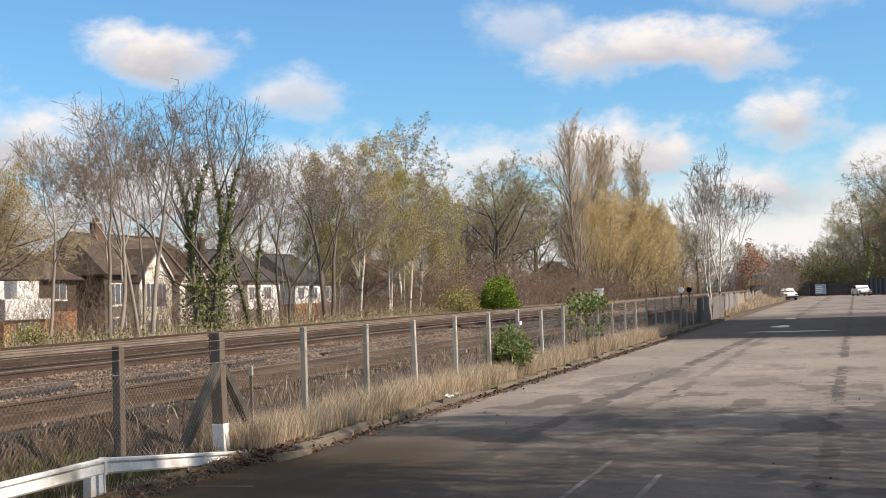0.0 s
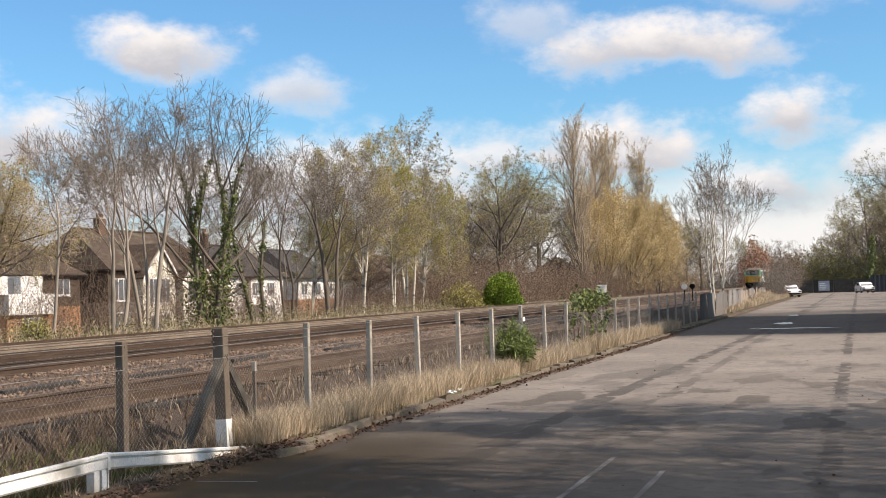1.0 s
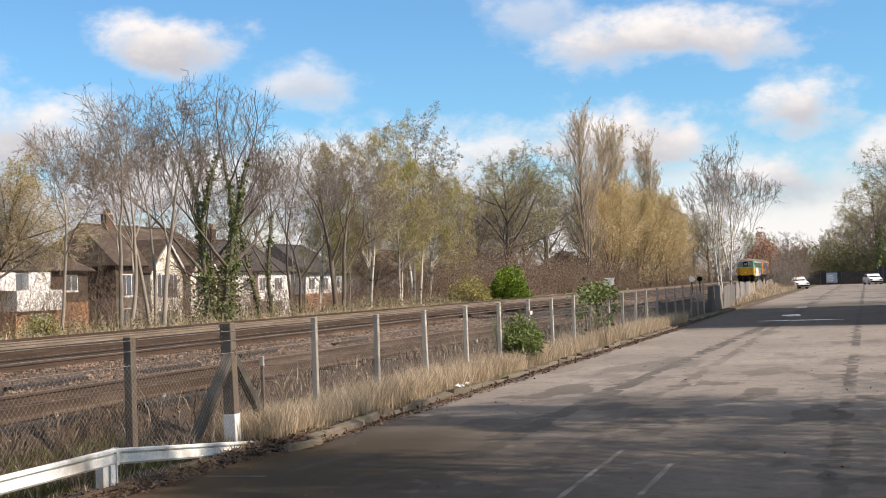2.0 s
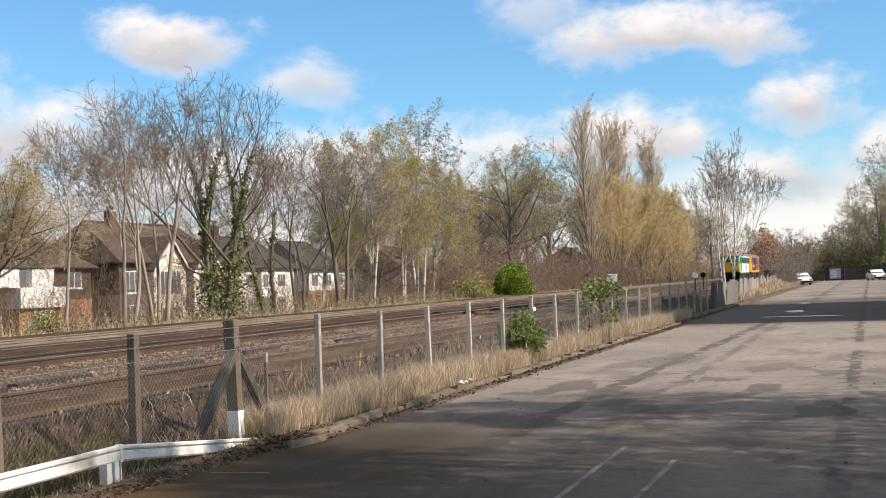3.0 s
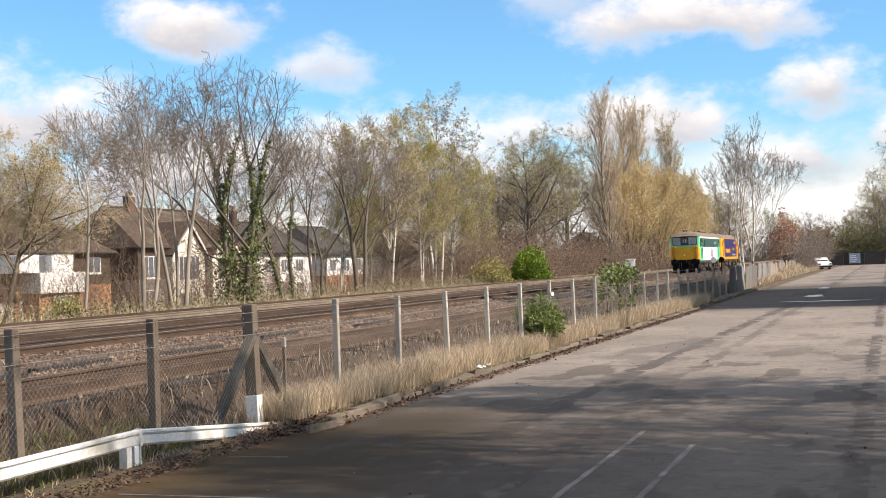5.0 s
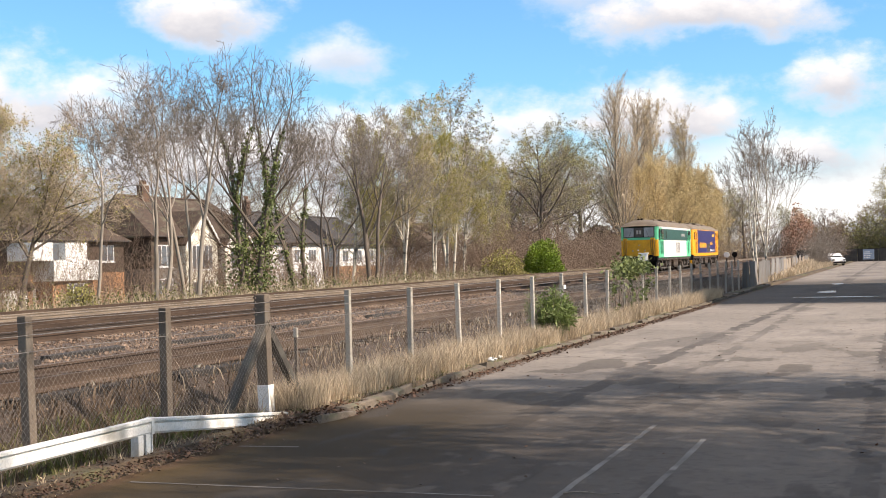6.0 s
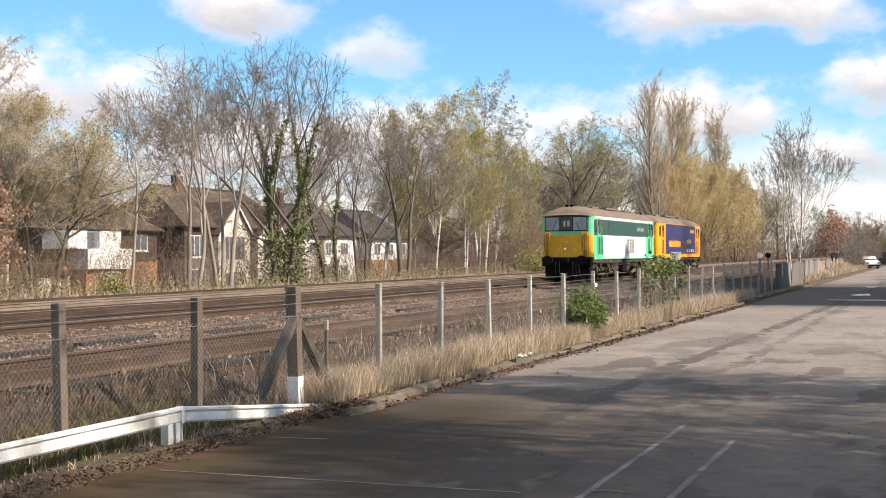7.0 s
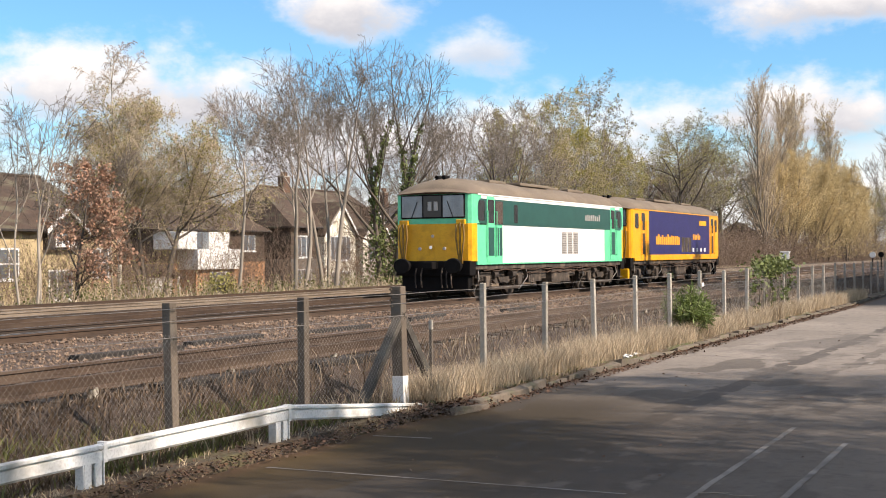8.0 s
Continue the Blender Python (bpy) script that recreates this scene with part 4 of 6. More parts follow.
# ---------------------------------------------------------------- houses beyond the railway
M_render = mat("cream_render", (0.80, 0.77, 0.66), (0.72, 0.68, 0.56), 1.0, 0.9, c3=(0.50, 0.46, 0.36), bump=0.2)
M_whitewash = mat("white_render", (0.80, 0.80, 0.78), (0.72, 0.72, 0.69), 1.0, 0.85, bump=0.15)
M_brick = mat("brickwork", (0.42, 0.22, 0.11), (0.33, 0.165, 0.085), 2.0, 0.95, fine=12, bump=0.4, stretch=(1, 1, 3))
M_yellow_wall = mat("yellow_render", (0.50, 0.40, 0.24), (0.42, 0.33, 0.19), 1.0, 0.9, bump=0.2)
M_tile = mat("brown_roof_tile", (0.076, 0.050, 0.036), (0.048, 0.033, 0.025), 1.0, 0.95, c3=(0.10, 0.09, 0.06), fine=7, bump=0.7, stretch=(2, 1, 3), bump_dist=0.04)
M_slate = mat("dark_roof_tile", (0.05, 0.044, 0.041), (0.034, 0.031, 0.03), 1.0, 0.9, fine=7, bump=0.7, stretch=(2, 1, 3), bump_dist=0.04)
M_greywall = mat("grey_pebbledash", (0.20, 0.18, 0.165), (0.15, 0.135, 0.12), 1.0, 1.0, bump=0.5)
M_pvc = mat("white_window_frame", (0.82, 0.82, 0.81), (0.76, 0.76, 0.75), 3, 0.4, bump=0)
# tint raised to paint the whitish sky reflection on house windows
M_houseglass = glass_mat("window_sky_tint", (0.12, 0.14, 0.16))
M_pot = mat("clay_pot", (0.20, 0.11, 0.065), (0.14, 0.08, 0.05), 3, 0.9)
M_sootbrick = mat("sooty_brickwork", (0.15, 0.085, 0.055), (0.09, 0.055, 0.04), 2.0, 0.95, fine=12, bump=0.4)


def add_window(h, x, y0, y1, z0, z1, panes, rails=1):
    """Casement window on a wall that faces +x: frame, glazing bars, panes, sill."""
    w = part("window", bx(x - 0.10, y0, z0, x + 0.03, y1, z1, 0.01), M_pvc, h, "white framed window")
    pw = (y1 - y0 - 0.08) / panes
    ph = (z1 - z0 - 0.10) / rails
    for i in range(panes):
        for j in range(rails):
            part("pane", bx(x + 0.028, y0 + 0.04 + i * pw + 0.05, z0 + 0.05 + j * ph + 0.05, x + 0.036, y0 + 0.04 + (i + 1) * pw - 0.05, z0 + 0.05 + (j + 1) * ph - 0.05), M_houseglass, w, "glass tinted for reflected sky")
    part("sill", bx(x - 0.05, y0 - 0.06, z0 - 0.07, x + 0.10, y1 + 0.06, z0 - 0.002, 0.01), M_pvc, w)


def add_chimney(h, x, y, z0, z1, w=0.9, pots=3):
    c = part("chimney", bx(x - 0.3, y - w / 2, z0, x + 0.3, y + w / 2, z1, 0.02), M_sootbrick, h, "sooty brick chimney stack")
    part("chimney_cap", bx(x - 0.36, y - w / 2 - 0.06, z1, x + 0.36, y + w / 2 + 0.06, z1 + 0.1, 0.02), M_concrete, c)
    for i in range(pots):
        bm = bmesh.new()
        yy = y + (i - (pots - 1) / 2) * w / pots
        cyl(bm, (x, yy, z1 + 0.09), (x, yy, z1 + 0.5), 0.11, 0.085)
        part("chimney_pot", bm, M_pot, c)


def add_gable(h, x, y0, y1, zb, ze, za, m, out, roofm, board=M_pvc):
    """A projecting bay with a pointed gable: wall, two roof slopes, barge boards."""
    yc = (y0 + y1) / 2
    part("gable_bay", prism(bmesh.new(), [(y0, zb), (y1, zb), (y1, ze), (yc, za), (y0, ze)], "x", x - 3.0, x + out), m, h, "rendered gable bay")
    k = (za - ze) / (yc - y0)
    o = 0.35
    for a, b in ((y0 - o, yc), (y1 + o, yc)):
        z0 = ze - o * k
        r = part("gable_roof", prism(bmesh.new(), [(a, z0 + 0.03), (b, za + 0.03), (b, za + 0.19), (a, z0 + 0.19)], "x", x - 3.0, x + out + 0.3), roofm, h)
        part("barge_board", prism(bmesh.new(), [(a, z0 - 0.12), (b, za - 0.12), (b, za + 0.16), (a, z0 + 0.16)], "x", x + out + 0.302, x + out + 0.345), board, r)


def house(label, x, y0, y1, zb, ze, zr, depth, wall, lower, roofm, hip=1.5):
    """Main block whose front faces +x, with a hipped roof along y."""
    h = empty("house", pose(0, 0, 0))
    zm = zb + (ze - zb) * 0.5
    part("wall", bx(x - depth, y0, zb - 0.5, x, y1, zm), lower, h, "ground floor wall")
    part("wall", bx(x - depth, y0, zm, x, y1, ze), wall, h, "upper floor wall")
    o = 0.45
    xc = x - depth / 2
    v = [(x + o, y0 - o, ze), (x + o, y1 + o, ze), (x - depth - o, y1 + o, ze), (x - depth - o, y0 - o, ze), (xc, y0 + hip, zr), (xc, y1 - hip, zr)]
    v += [(a, b, c - 0.14) for a, b, c in v[:4]]
    f = [(0, 1, 5, 4), (1, 2, 5), (2, 3, 4, 5), (3, 0, 4), (0, 6, 7, 1), (1, 7, 8, 2), (2, 8, 9, 3), (3, 9, 6, 0), (9, 8, 7, 6)]
    roof = part("roof", mesh_from("roof", v, f, roofm), None, h, "tiled hipped roof")
    bm = bmesh.new()
    cyl(bm, (xc, y0 + hip, zr + 0.02), (xc, y1 - hip, zr + 0.02), 0.12, n=8)
    part("ridge_tiles", bm, roofm, roof)
    part("gutter", bx(x + o - 0.02, y0 - o, ze - 0.12, x + o + 0.1, y1 + o, ze + 0.0, 0.02), M_slate, roof)
    return tagged(h, label, "house", "houses beyond the railway")


def build_houses():
    X = -62.0
    # pair with cream gables
    h = house("semi-detached house with cream gables and brown tiled roof", X, 98.5, 118.0, -1.1, 4.7, 8.5, 9.0, M_tile, M_greywall, M_tile)
    add_gable(h, X, 102.9, 108.7, -1.1, 4.1, 6.9, M_render, 0.8, M_tile)
    add_window(h, X + 0.8, 104.0, 107.7, 1.6, 3.9, 5, 1)
    add_window(h, X + 0.8, 104.0, 107.7, -0.9, 0.6, 5, 1)
    add_gable(h, X, 110.2, 115.4, -1.1, 3.9, 6.2, M_render, 0.8, M_tile)
    add_window(h, X + 0.8, 111.2, 114.4, 1.5, 3.5, 4, 1)
    add_window(h, X + 0.8, 111.7, 115.1, -0.85, 0.4, 4, 2)
    add_window(h, X, 99.2, 101.9, 1.9, 3.9, 3, 1)
    add_window(h, X, 99.2, 101.9, -0.8, 0.9, 3, 1)
    add_chimney(h, X - 4.2, 104.0, 8.0, 9.5, 1.2, 4)
    # neighbour with white boxed bays
    h = house("brick house with white boxed bay and brown roof", X - 1.5, 82.0, 96.5, -1.1, 4.3, 7.9, 9.5, M_tile, M_brick, M_tile, 4.0)
    part("white_bay", bx(X - 2.2, 84.0, 1.05, X + 0.5, 90.0, 2.66, 0.03), M_whitewash, h, "white boxed first-floor bay")
    part("white_bay", bx(X - 2.2, 85.9, 2.66, X + 0.2, 88.75, 4.05, 0.03), M_whitewash, h, "white dormer box")
    part("white_bay", bx(X - 2.2, 81.9, 2.66, X + 0.2, 84.3, 4.05, 0.03), M_whitewash, h, "white dormer box")
    part("dark_infill", bx(X - 2.2, 84.3, 2.66, X - 0.4, 85.9, 3.95), M_houseglass, h, "dark glazed infill")
    part("brick_bay", bx(X - 2.2, 84.3, -1.2, X + 0.1, 89.6, 1.05), M_brick, h, "brick ground floor bay")
    add_window(h, X + 0.1, 86.2, 88.9, -0.7, 0.85, 4, 1)
    add_window(h, X - 1.5, 93.0, 95.0, 2.5, 3.9, 2, 1)
    add_chimney(h, X - 5.5, 93.0, 7.2, 8.8)
    # white houses deeper in the trees
    h = house("white rendered house with dark roof behind trees", X, 121.0, 134.5, -1.1, 4.2, 7.6, 9.0, M_whitewash, M_whitewash, M_slate)
    for y0 in (122.2, 126.0, 129.6):
        add_window(h, X, y0 + 0.6, y0 + 2.6, 2.0, 3.5, 3, 1)
        add_window(h, X, y0 + 0.6, y0 + 2.6, -0.6, 1.0, 3, 1)
    part("tile_hung_panel", bx(X, 124.3, -1.0, X + 0.05, 126.2, 4.1), M_greywall, h)
    add_chimney(h, X - 4.2, 124.0, 7.2, 8.8)
    h = house("white house with dark roof behind scrub", X, 138.5, 150.0, -1.1, 4.0, 7.4, 9.0, M_whitewash, M_brick, M_slate)
    for y0 in (139.4, 143.4, 147.0):
        add_window(h, X, y0, y0 + 1.8, 1.9, 3.4, 2, 1)
    h = house("pale house with brown roof behind scrub", X - 2, 176.0, 190.0, -1.1, 4.0, 7.4, 9.0, M_whitewash, M_whitewash, M_tile)
    for y0 in (177.4, 182.4, 187.0):
        add_window(h, X - 2, y0, y0 + 1.8, 1.9, 3.4, 2, 1)
    h = house("pale house with brown roof behind poplars", X + 6, 262.0, 276.0, -1.1, 4.4, 8.0, 9.0, M_whitewash, M_whitewash, M_tile)
    add_gable(h, X + 6, 264, 268, -1.1, 4.2, 6.4, M_whitewash, 0.6, M_tile)
    # yellow house at the end of the row
    Y = -50.0
    h = house("yellow rendered house with dark dormer and brown roof", Y, 42.0, 60.5, -1.1, 3.6, 6.8, 9.0, M_yellow_wall, M_yellow_wall, M_tile)
    add_gable(h, Y, 54.3, 57.0, 2.5, 3.7, 4.75, M_slate, 0.35, M_tile)
    add_window(h, Y + 0.35, 54.9, 56.4, 2.7, 3.6, 3, 1)
    for y0 in (51.0, 58.2, 47.0):
        add_window(h, Y, y0, y0 + 1.5, 0.9, 2.6, 2, 2)
    add_window(h, Y, 54.7, 56.6, -0.3, 1.4, 3, 1)
    add_chimney(h, Y - 4.4, 52.5, 6.2, 7.6)
    # timber garden building
    g = empty("garden_shed")
    part("wall", bx(-50.5, 61.0, -1.2, -48.6, 63.8, 0.8, 0.02), M_whitewash, g, "pale boarded wall")
    part("roof", prism(bmesh.new(), [(60.6, 0.7), (62.4, 1.5), (64.2, 0.7), (64.2, 0.84), (62.4, 1.65), (60.6, 0.84)], "x", -50.8, -48.0), M_tile, g)
    for yy in (61.0, 62.4, 63.8):
        part("post", bx(-48.2, yy - 0.07, -1.2, -48.06, yy + 0.07, 0.9, 0.01), M_pvc, g, "white post")
    tagged(g, "small garden shed with white posts and tiled roof", "shed")


build_houses()
# ---------------------------------------------------------------- trees
def grow(seed, h, r, stems=1, lean=(0, 0), first=0.25, limbs=12, angle=42, up=0.10, limb_len=0.42, kids=(8, 8, 4), wander=0.10, droop=0.0, fan=14, taper=0.85, kink=1.0, dome=False):
    """A branching skeleton: thick wood, fine wood, and the tips with their direction."""
    rng = random.Random(seed)
    wood, fine, tips, stemlines = Tubes(), Tubes(), [], []

    def run(p, d, length, rad, level):
        n = (9, 6, 4, 3, 2)[level]
        pts, rads = [p.copy()], [rad]
        for i in range(n):
            w = wander * (0.6 + 0.5 * level) * kink
            d = d + rvec(rng) * w
            if level <= 2:
                d.z += up * (1 + 0.3 * level)
            else:
                d.z += up * 0.6 - droop * (level - 2) * (0.6 + 0.5 * i)
            d.normalize()
            p = p + d * length / n
            pts.append(p.copy())
            rads.append(rad * (1 - taper * ((i + 1) / n) ** (1.1 if level == 0 else 0.9)))
        rads = [max(q, 0.010 if level < 3 else 0.007) for q in rads]
        (wood if level < 2 else fine).tube(pts, rads, (7, 5, 3, 3, 3)[level])
        if level == 0:
            stemlines.append((pts, rads))
        if level >= 3:
            tips.append((pts[-1], d.copy(), pts[-2]))
        if level == 4 or (level == 3 and not kids[2]):
            return
        count = limbs if level == 0 else kids[level - 1]
        lo = first if level == 0 else 0.12
        for i in range(count):
            u = lo + (1 - lo) * (i + rng.random()) / count
            k = min(int(u * n), n - 1)
            fr = u * n - k
            q = pts[k].lerp(pts[k + 1], fr)
            dd = (pts[k + 1] - pts[k]).normalized()
            a = radians((angle if level == 0 else angle * 0.95) * rng.uniform(0.65, 1.3))
            side = dd.cross(rvec(rng))
            if side.length < 1e-4:
                continue
            side.normalize()
            nd = (dd * math.cos(a) + side * math.sin(a)).normalized()
            if level == 0:
                ln = length * limb_len * (0.95 * math.sqrt(max(0.1, 1 - ((u - 0.35) / 0.72) ** 2)) if dome else 1.12 - 0.72 * u) * rng.uniform(0.75, 1.2)
            else:
                ln = length * (0.52, 0.50, 0.55)[level - 1] * (1.15 - 0.55 * u) * rng.uniform(0.6, 1.2)
            rr = max(0.006, min(rads[k] * 0.62, rad * (0.48, 0.52, 0.55, 0.6)[level]))
            run(q, nd, ln, rr, level + 1)

    for s in range(stems):
        a = rng.random() * 6.28
        k = radians(fan) * (rng.uniform(0.4, 1.0) if stems > 1 else rng.uniform(0, 0.3))
        d = Vector((math.sin(k) * math.cos(a) + lean[0], math.sin(k) * math.sin(a) + lean[1], math.cos(k))).normalized()
        run(Vector((0.35 * math.cos(a), 0.35 * math.sin(a), -0.3)) if stems > 1 else Vector((0, 0, -0.3)), d, (h + 0.3) * rng.uniform(0.86, 1.0) if stems > 1 else h + 0.3, r * rng.uniform(0.75, 1) if stems > 1 else r, 0)
    return wood, fine, tips, stemlines


def forked(seed, h, r, stems=1, fan=12, lean=(0, 0), first=0.3, levels=7, angle=24, up=0.05, wander=0.09, twigs=3, side=0.9, shrink=0.83):
    """A tree that forks again and again into a fan-shaped crown, with short twigs along its outer branches."""
    rng = random.Random(seed)
    wood, fine, tips, stemlines = Tubes(), Tubes(), [], []

    def run(p, d, length, rad, level, line):
        n = 5 if level == 0 else 3
        end = rad * (0.76 if level else 0.85)
        pts, rads = [p.copy()], [rad]
        for i in range(n):
            d = d + rvec(rng) * wander * (1 + 0.12 * level if level else 0.55)
            d.z += up
            d.normalize()
            p = p + d * length / n
            pts.append(p.copy())
            rads.append(max(0.0105, rad + (end - rad) * (i + 1) / n))
        (wood if level < 4 else fine).tube(pts, rads, 7 if level < 2 else (5 if level < 4 else 3))
        if line is not None:
            line[0].extend(pts)
            line[1].extend(rads)
        if level >= 3:
            for i in range(twigs if level > 4 else 1):
                k = rng.randrange(n)
                q = pts[k].lerp(pts[k + 1], rng.random())
                e = (d * 0.7 + rvec(rng) + Vector((0, 0, 0.25))).normalized()
                ln = side * rng.uniform(0.4, 1.2)
                q1 = q + e * ln * 0.5
                q2 = q1 + (e + rvec(rng) * 0.35 + Vector((0, 0, 0.15))).normalized() * ln * 0.5
                fine.tube([q, q1, q2], [0.0105, 0.0085, 0.007], 3)
                q3 = q1 + (e + rvec(rng) * 0.8).normalized() * ln * 0.4
                fine.tube([q1, q3], [0.008, 0.007], 3)
                tips.append((q2, e, q1))
        if level >= levels:
            tips.append((pts[-1], d.copy(), pts[-2]))
            return
        axis = d.cross(rvec(rng)).normalized()
        if level < 3:
            axis = (axis + Vector((-0.2, 0.9, 0)) * rng.choice((-1, 1)) * 0.5).normalized()
        a = radians(angle * rng.uniform(0.08, 0.42))
        b = radians(angle * rng.uniform(1.0, 1.75))
        ln = length if level else (h * (1 - first)) * (1 - shrink) / (1 - shrink ** levels) * 1.1 / shrink
        run(pts[-1], (d * math.cos(a) + axis * math.sin(a)).normalized(), ln * shrink * rng.uniform(0.9, 1.1), end * 0.95, level + 1, line)
        run(pts[-1], (d * math.cos(b) - axis * math.sin(b)).normalized(), ln * shrink * rng.uniform(0.75, 1.05), end * 0.60, level + 1, None)
        if level and rng.random() < 0.15:
            third = d.cross(axis).normalized() * rng.choice((-1, 1))
            run(pts[-2], (d * math.cos(b) + third * math.sin(b)).normalized(), ln * shrink * rng.uniform(0.6, 0.9), end * 0.5, level + 2 if level + 2 <= levels else levels, None)

    for k in range(stems):
        a = 2 * math.pi * (k + rng.random() * 0.6) / stems
        t = radians(fan) * (rng.uniform(0.55, 1.0) if stems > 1 else 0.15)
        d = Vector((math.sin(t) * math.cos(a) + lean[0], math.sin(t) * math.sin(a) + lean[1], math.cos(t))).normalized()
        line = ([], [])
        foot = Vector((0.3 * math.cos(a), 0.3 * math.sin(a), -0.3)) if stems > 1 else Vector((0, 0, -0.3))
        run(foot, d, h * first * rng.uniform(0.8, 1.1), r * rng.uniform(0.75, 1.0), 0, line)
        stemlines.append(line)
    return wood, fine, tips, stemlines


def leaves_at(tips, seed, share, count, size, ratio=0.35, hang=0.0, lo=0.0, spread=0.25):
    rng = random.Random(seed)
    t = Tubes()
    for p, d, q in tips:
        if rng.random() > share or p.z < lo:
            continue
        for i in range(count):
            c = q.lerp(p, rng.random() * 1.1) + rvec(rng) * spread * rng.random()
            g = (rvec(rng) + Vector((0, 0, -hang))).normalized()
            s = g.cross(rvec(rng))
            if s.length > 1e-3:
                z = size * rng.uniform(0.6, 1.4)
                t.blade(c, g * z, s.normalized(), z * ratio)
    return t


def ivy_on(stemlines, seed, top, count, size=0.15, thick=1.0, base_extra=0.0):
    rng = random.Random(seed)
    t = Tubes()
    for pts, rads in stemlines:
        for i in range(count):
            u = rng.random() ** 1.25 * (len(pts) - 1.01)
            k = int(u)
            p = pts[k].lerp(pts[k + 1], u - k)
            if p.z > top * rng.uniform(0.75, 1.0):
                continue
            o = rvec(rng)
            o.z *= 0.4
            rr = rads[k] + (0.10 + 0.22 * abs(noise.noise((p.z * 0.8, seed, rng.random() * 0.3)))) * thick + base_extra * max(0, 1 - p.z / (0.45 * top)) * rng.random()
            c = p + o * rr
            g = (rvec(rng) + Vector((0, 0, -0.4))).normalized()
            s = g.cross(o)
            if s.length > 1e-3:
                z = size * rng.uniform(0.6, 1.3)
                t.blade(c, g * z, s.normalized(), z * 0.45)
    return t


def tree(name, label, spec, bark, twig, leaf=None, leafspec=None, ivy=None, category="tree", group=""):
    wood, fine, tips, lines = (forked if "twigs" in spec else grow)(**spec)
    ob = empty(name)
    part("trunk", wood.mesh("trunk", bark), None, ob)
    cr = part("crown", fine.mesh("crown", twig), None, ob)
    if leaf:
        part("leaves", leaves_at(tips, spec["seed"] + 5, **leafspec).mesh("leaves", leaf, False), None, cr)
    if ivy:
        part("ivy", ivy_on(lines, spec["seed"] + 9, **ivy).mesh("ivy", M_leaf_ivy, False), None, ob, "dark glossy ivy")
    return tagged(ob, label, category, group)


def put(ob, x, y, rz=0.0, s=1.0, z=None):
    ob.matrix_world = Matrix.Translation((x, y, ground_z(x) - 0.05 if z is None else z)) @ pose(0, 0, 0, 0, 0, rz) @ Matrix.Scale(s, 4)
    return ob


def copy_at(ob, x, y, rz, s=1.0):
    c = copy_thing(ob, Matrix.Identity(4))
    return put(c, x, y, rz, s)


def clump(x, y, dx, dy, n, h, seed, material, name, label, category, twig=0.02, leaf=None, leafs=0, size=0.1, splay=0.35):
    """A thicket of thin upright stems with side shoots."""
    rng = random.Random(seed)
    t, lf = Tubes(), Tubes()
    for i in range(n):
        px, py = x + rng.uniform(-dx, dx), y + rng.uniform(-dy, dy)
        hh = h * rng.uniform(0.45, 1.0) * (0.75 + 0.5 * abs(noise.noise((px * 0.13, py * 0.13, seed))))
        d = Vector((rng.gauss(0, splay), rng.gauss(0, splay), 1)).normalized()
        p = Vector((px, py, ground_z(px) - 0.1))
        pts = [p]
        for k in range(4):
            d = (d + rvec(rng) * 0.22).normalized()
            pts.append(pts[-1] + d * hh / 4)
        t.tube(pts, [twig * (1 - 0.2 * k) for k in range(5)], 3)
        for k in range(7):
            u = rng.uniform(0.25, 0.98) * 4
            j = min(3, int(u))
            q = pts[j].lerp(pts[j + 1], u - j)
            e = (rvec(rng) + Vector((0, 0, 0.7))).normalized()
            q2 = q + e * hh * rng.uniform(0.08, 0.22)
            t.tube([q, (q + q2) / 2 + rvec(rng) * 0.05, q2], [twig * 0.55, twig * 0.45, twig * 0.35], 3)
            for _ in range(leafs):
                g = rvec(rng)
                s = g.cross(rvec(rng))
                if s.length > 1e-3:
                    z = size * rng.uniform(0.6, 1.4)
                    lf.blade(q.lerp(q2, rng.random()) + rvec(rng) * 0.1, g * z, s.normalized(), z * 0.4)
    ob = part(name, t.mesh(name, material), None, None)
    tagged(ob, label, category, kind="stuff")
    if leafs:
        part("leaves", lf.mesh("leaves", leaf, False), None, ob)["kind"] = "stuff"
    return ob


def bush(name, label, x, y, z, rx, rz_, n, size, leaf, seed, category="bush", squash=1.0):
    """A dense rounded shrub: leaves thick over a lumpy surface, branches within."""
    rng = random.Random(seed)
    t, w = Tubes(), Tubes()
    for i in range(n):
        o = rvec(rng)
        o.z = abs(o.z) * 1.05 - 0.12
        k = (rng.random() ** 0.22) * (1 + 0.36 * noise.noise(o * 2.2 + Vector((seed, 0, 0))) + 0.12 * noise.noise(o * 6.0))
        c = Vector((o.x * rx * k, o.y * rx * squash * k, o.z * rz_ * k))
        g = (o * 0.7 + rvec(rng) * 0.8).normalized()
        s = g.cross(rvec(rng))
        if s.length > 1e-3:
            q = size * rng.uniform(0.6, 1.4)
            t.blade(c, g * q, s.normalized(), q * 0.4)
    for i in range(40):
        o = rvec(rng)
        o.z = abs(o.z) + 0.15
        w.tube([Vector((o.x * 0.05, o.y * 0.05, -0.15)), Vector((o.x * rx * 0.4, o.y * rx * 0.4, o.z * rz_ * 0.4)), Vector((o.x * rx * 0.85, o.y * rx * 0.85, o.z * rz_ * 0.75))], [0.03, 0.02, 0.008], 4)
    ob = empty(name, pose(x, y, z))
    part("branches", w.mesh("branches", M_bark), None, ob)
    part("foliage", t.mesh("foliage", leaf, False), None, ob)
    return tagged(ob, label, category)


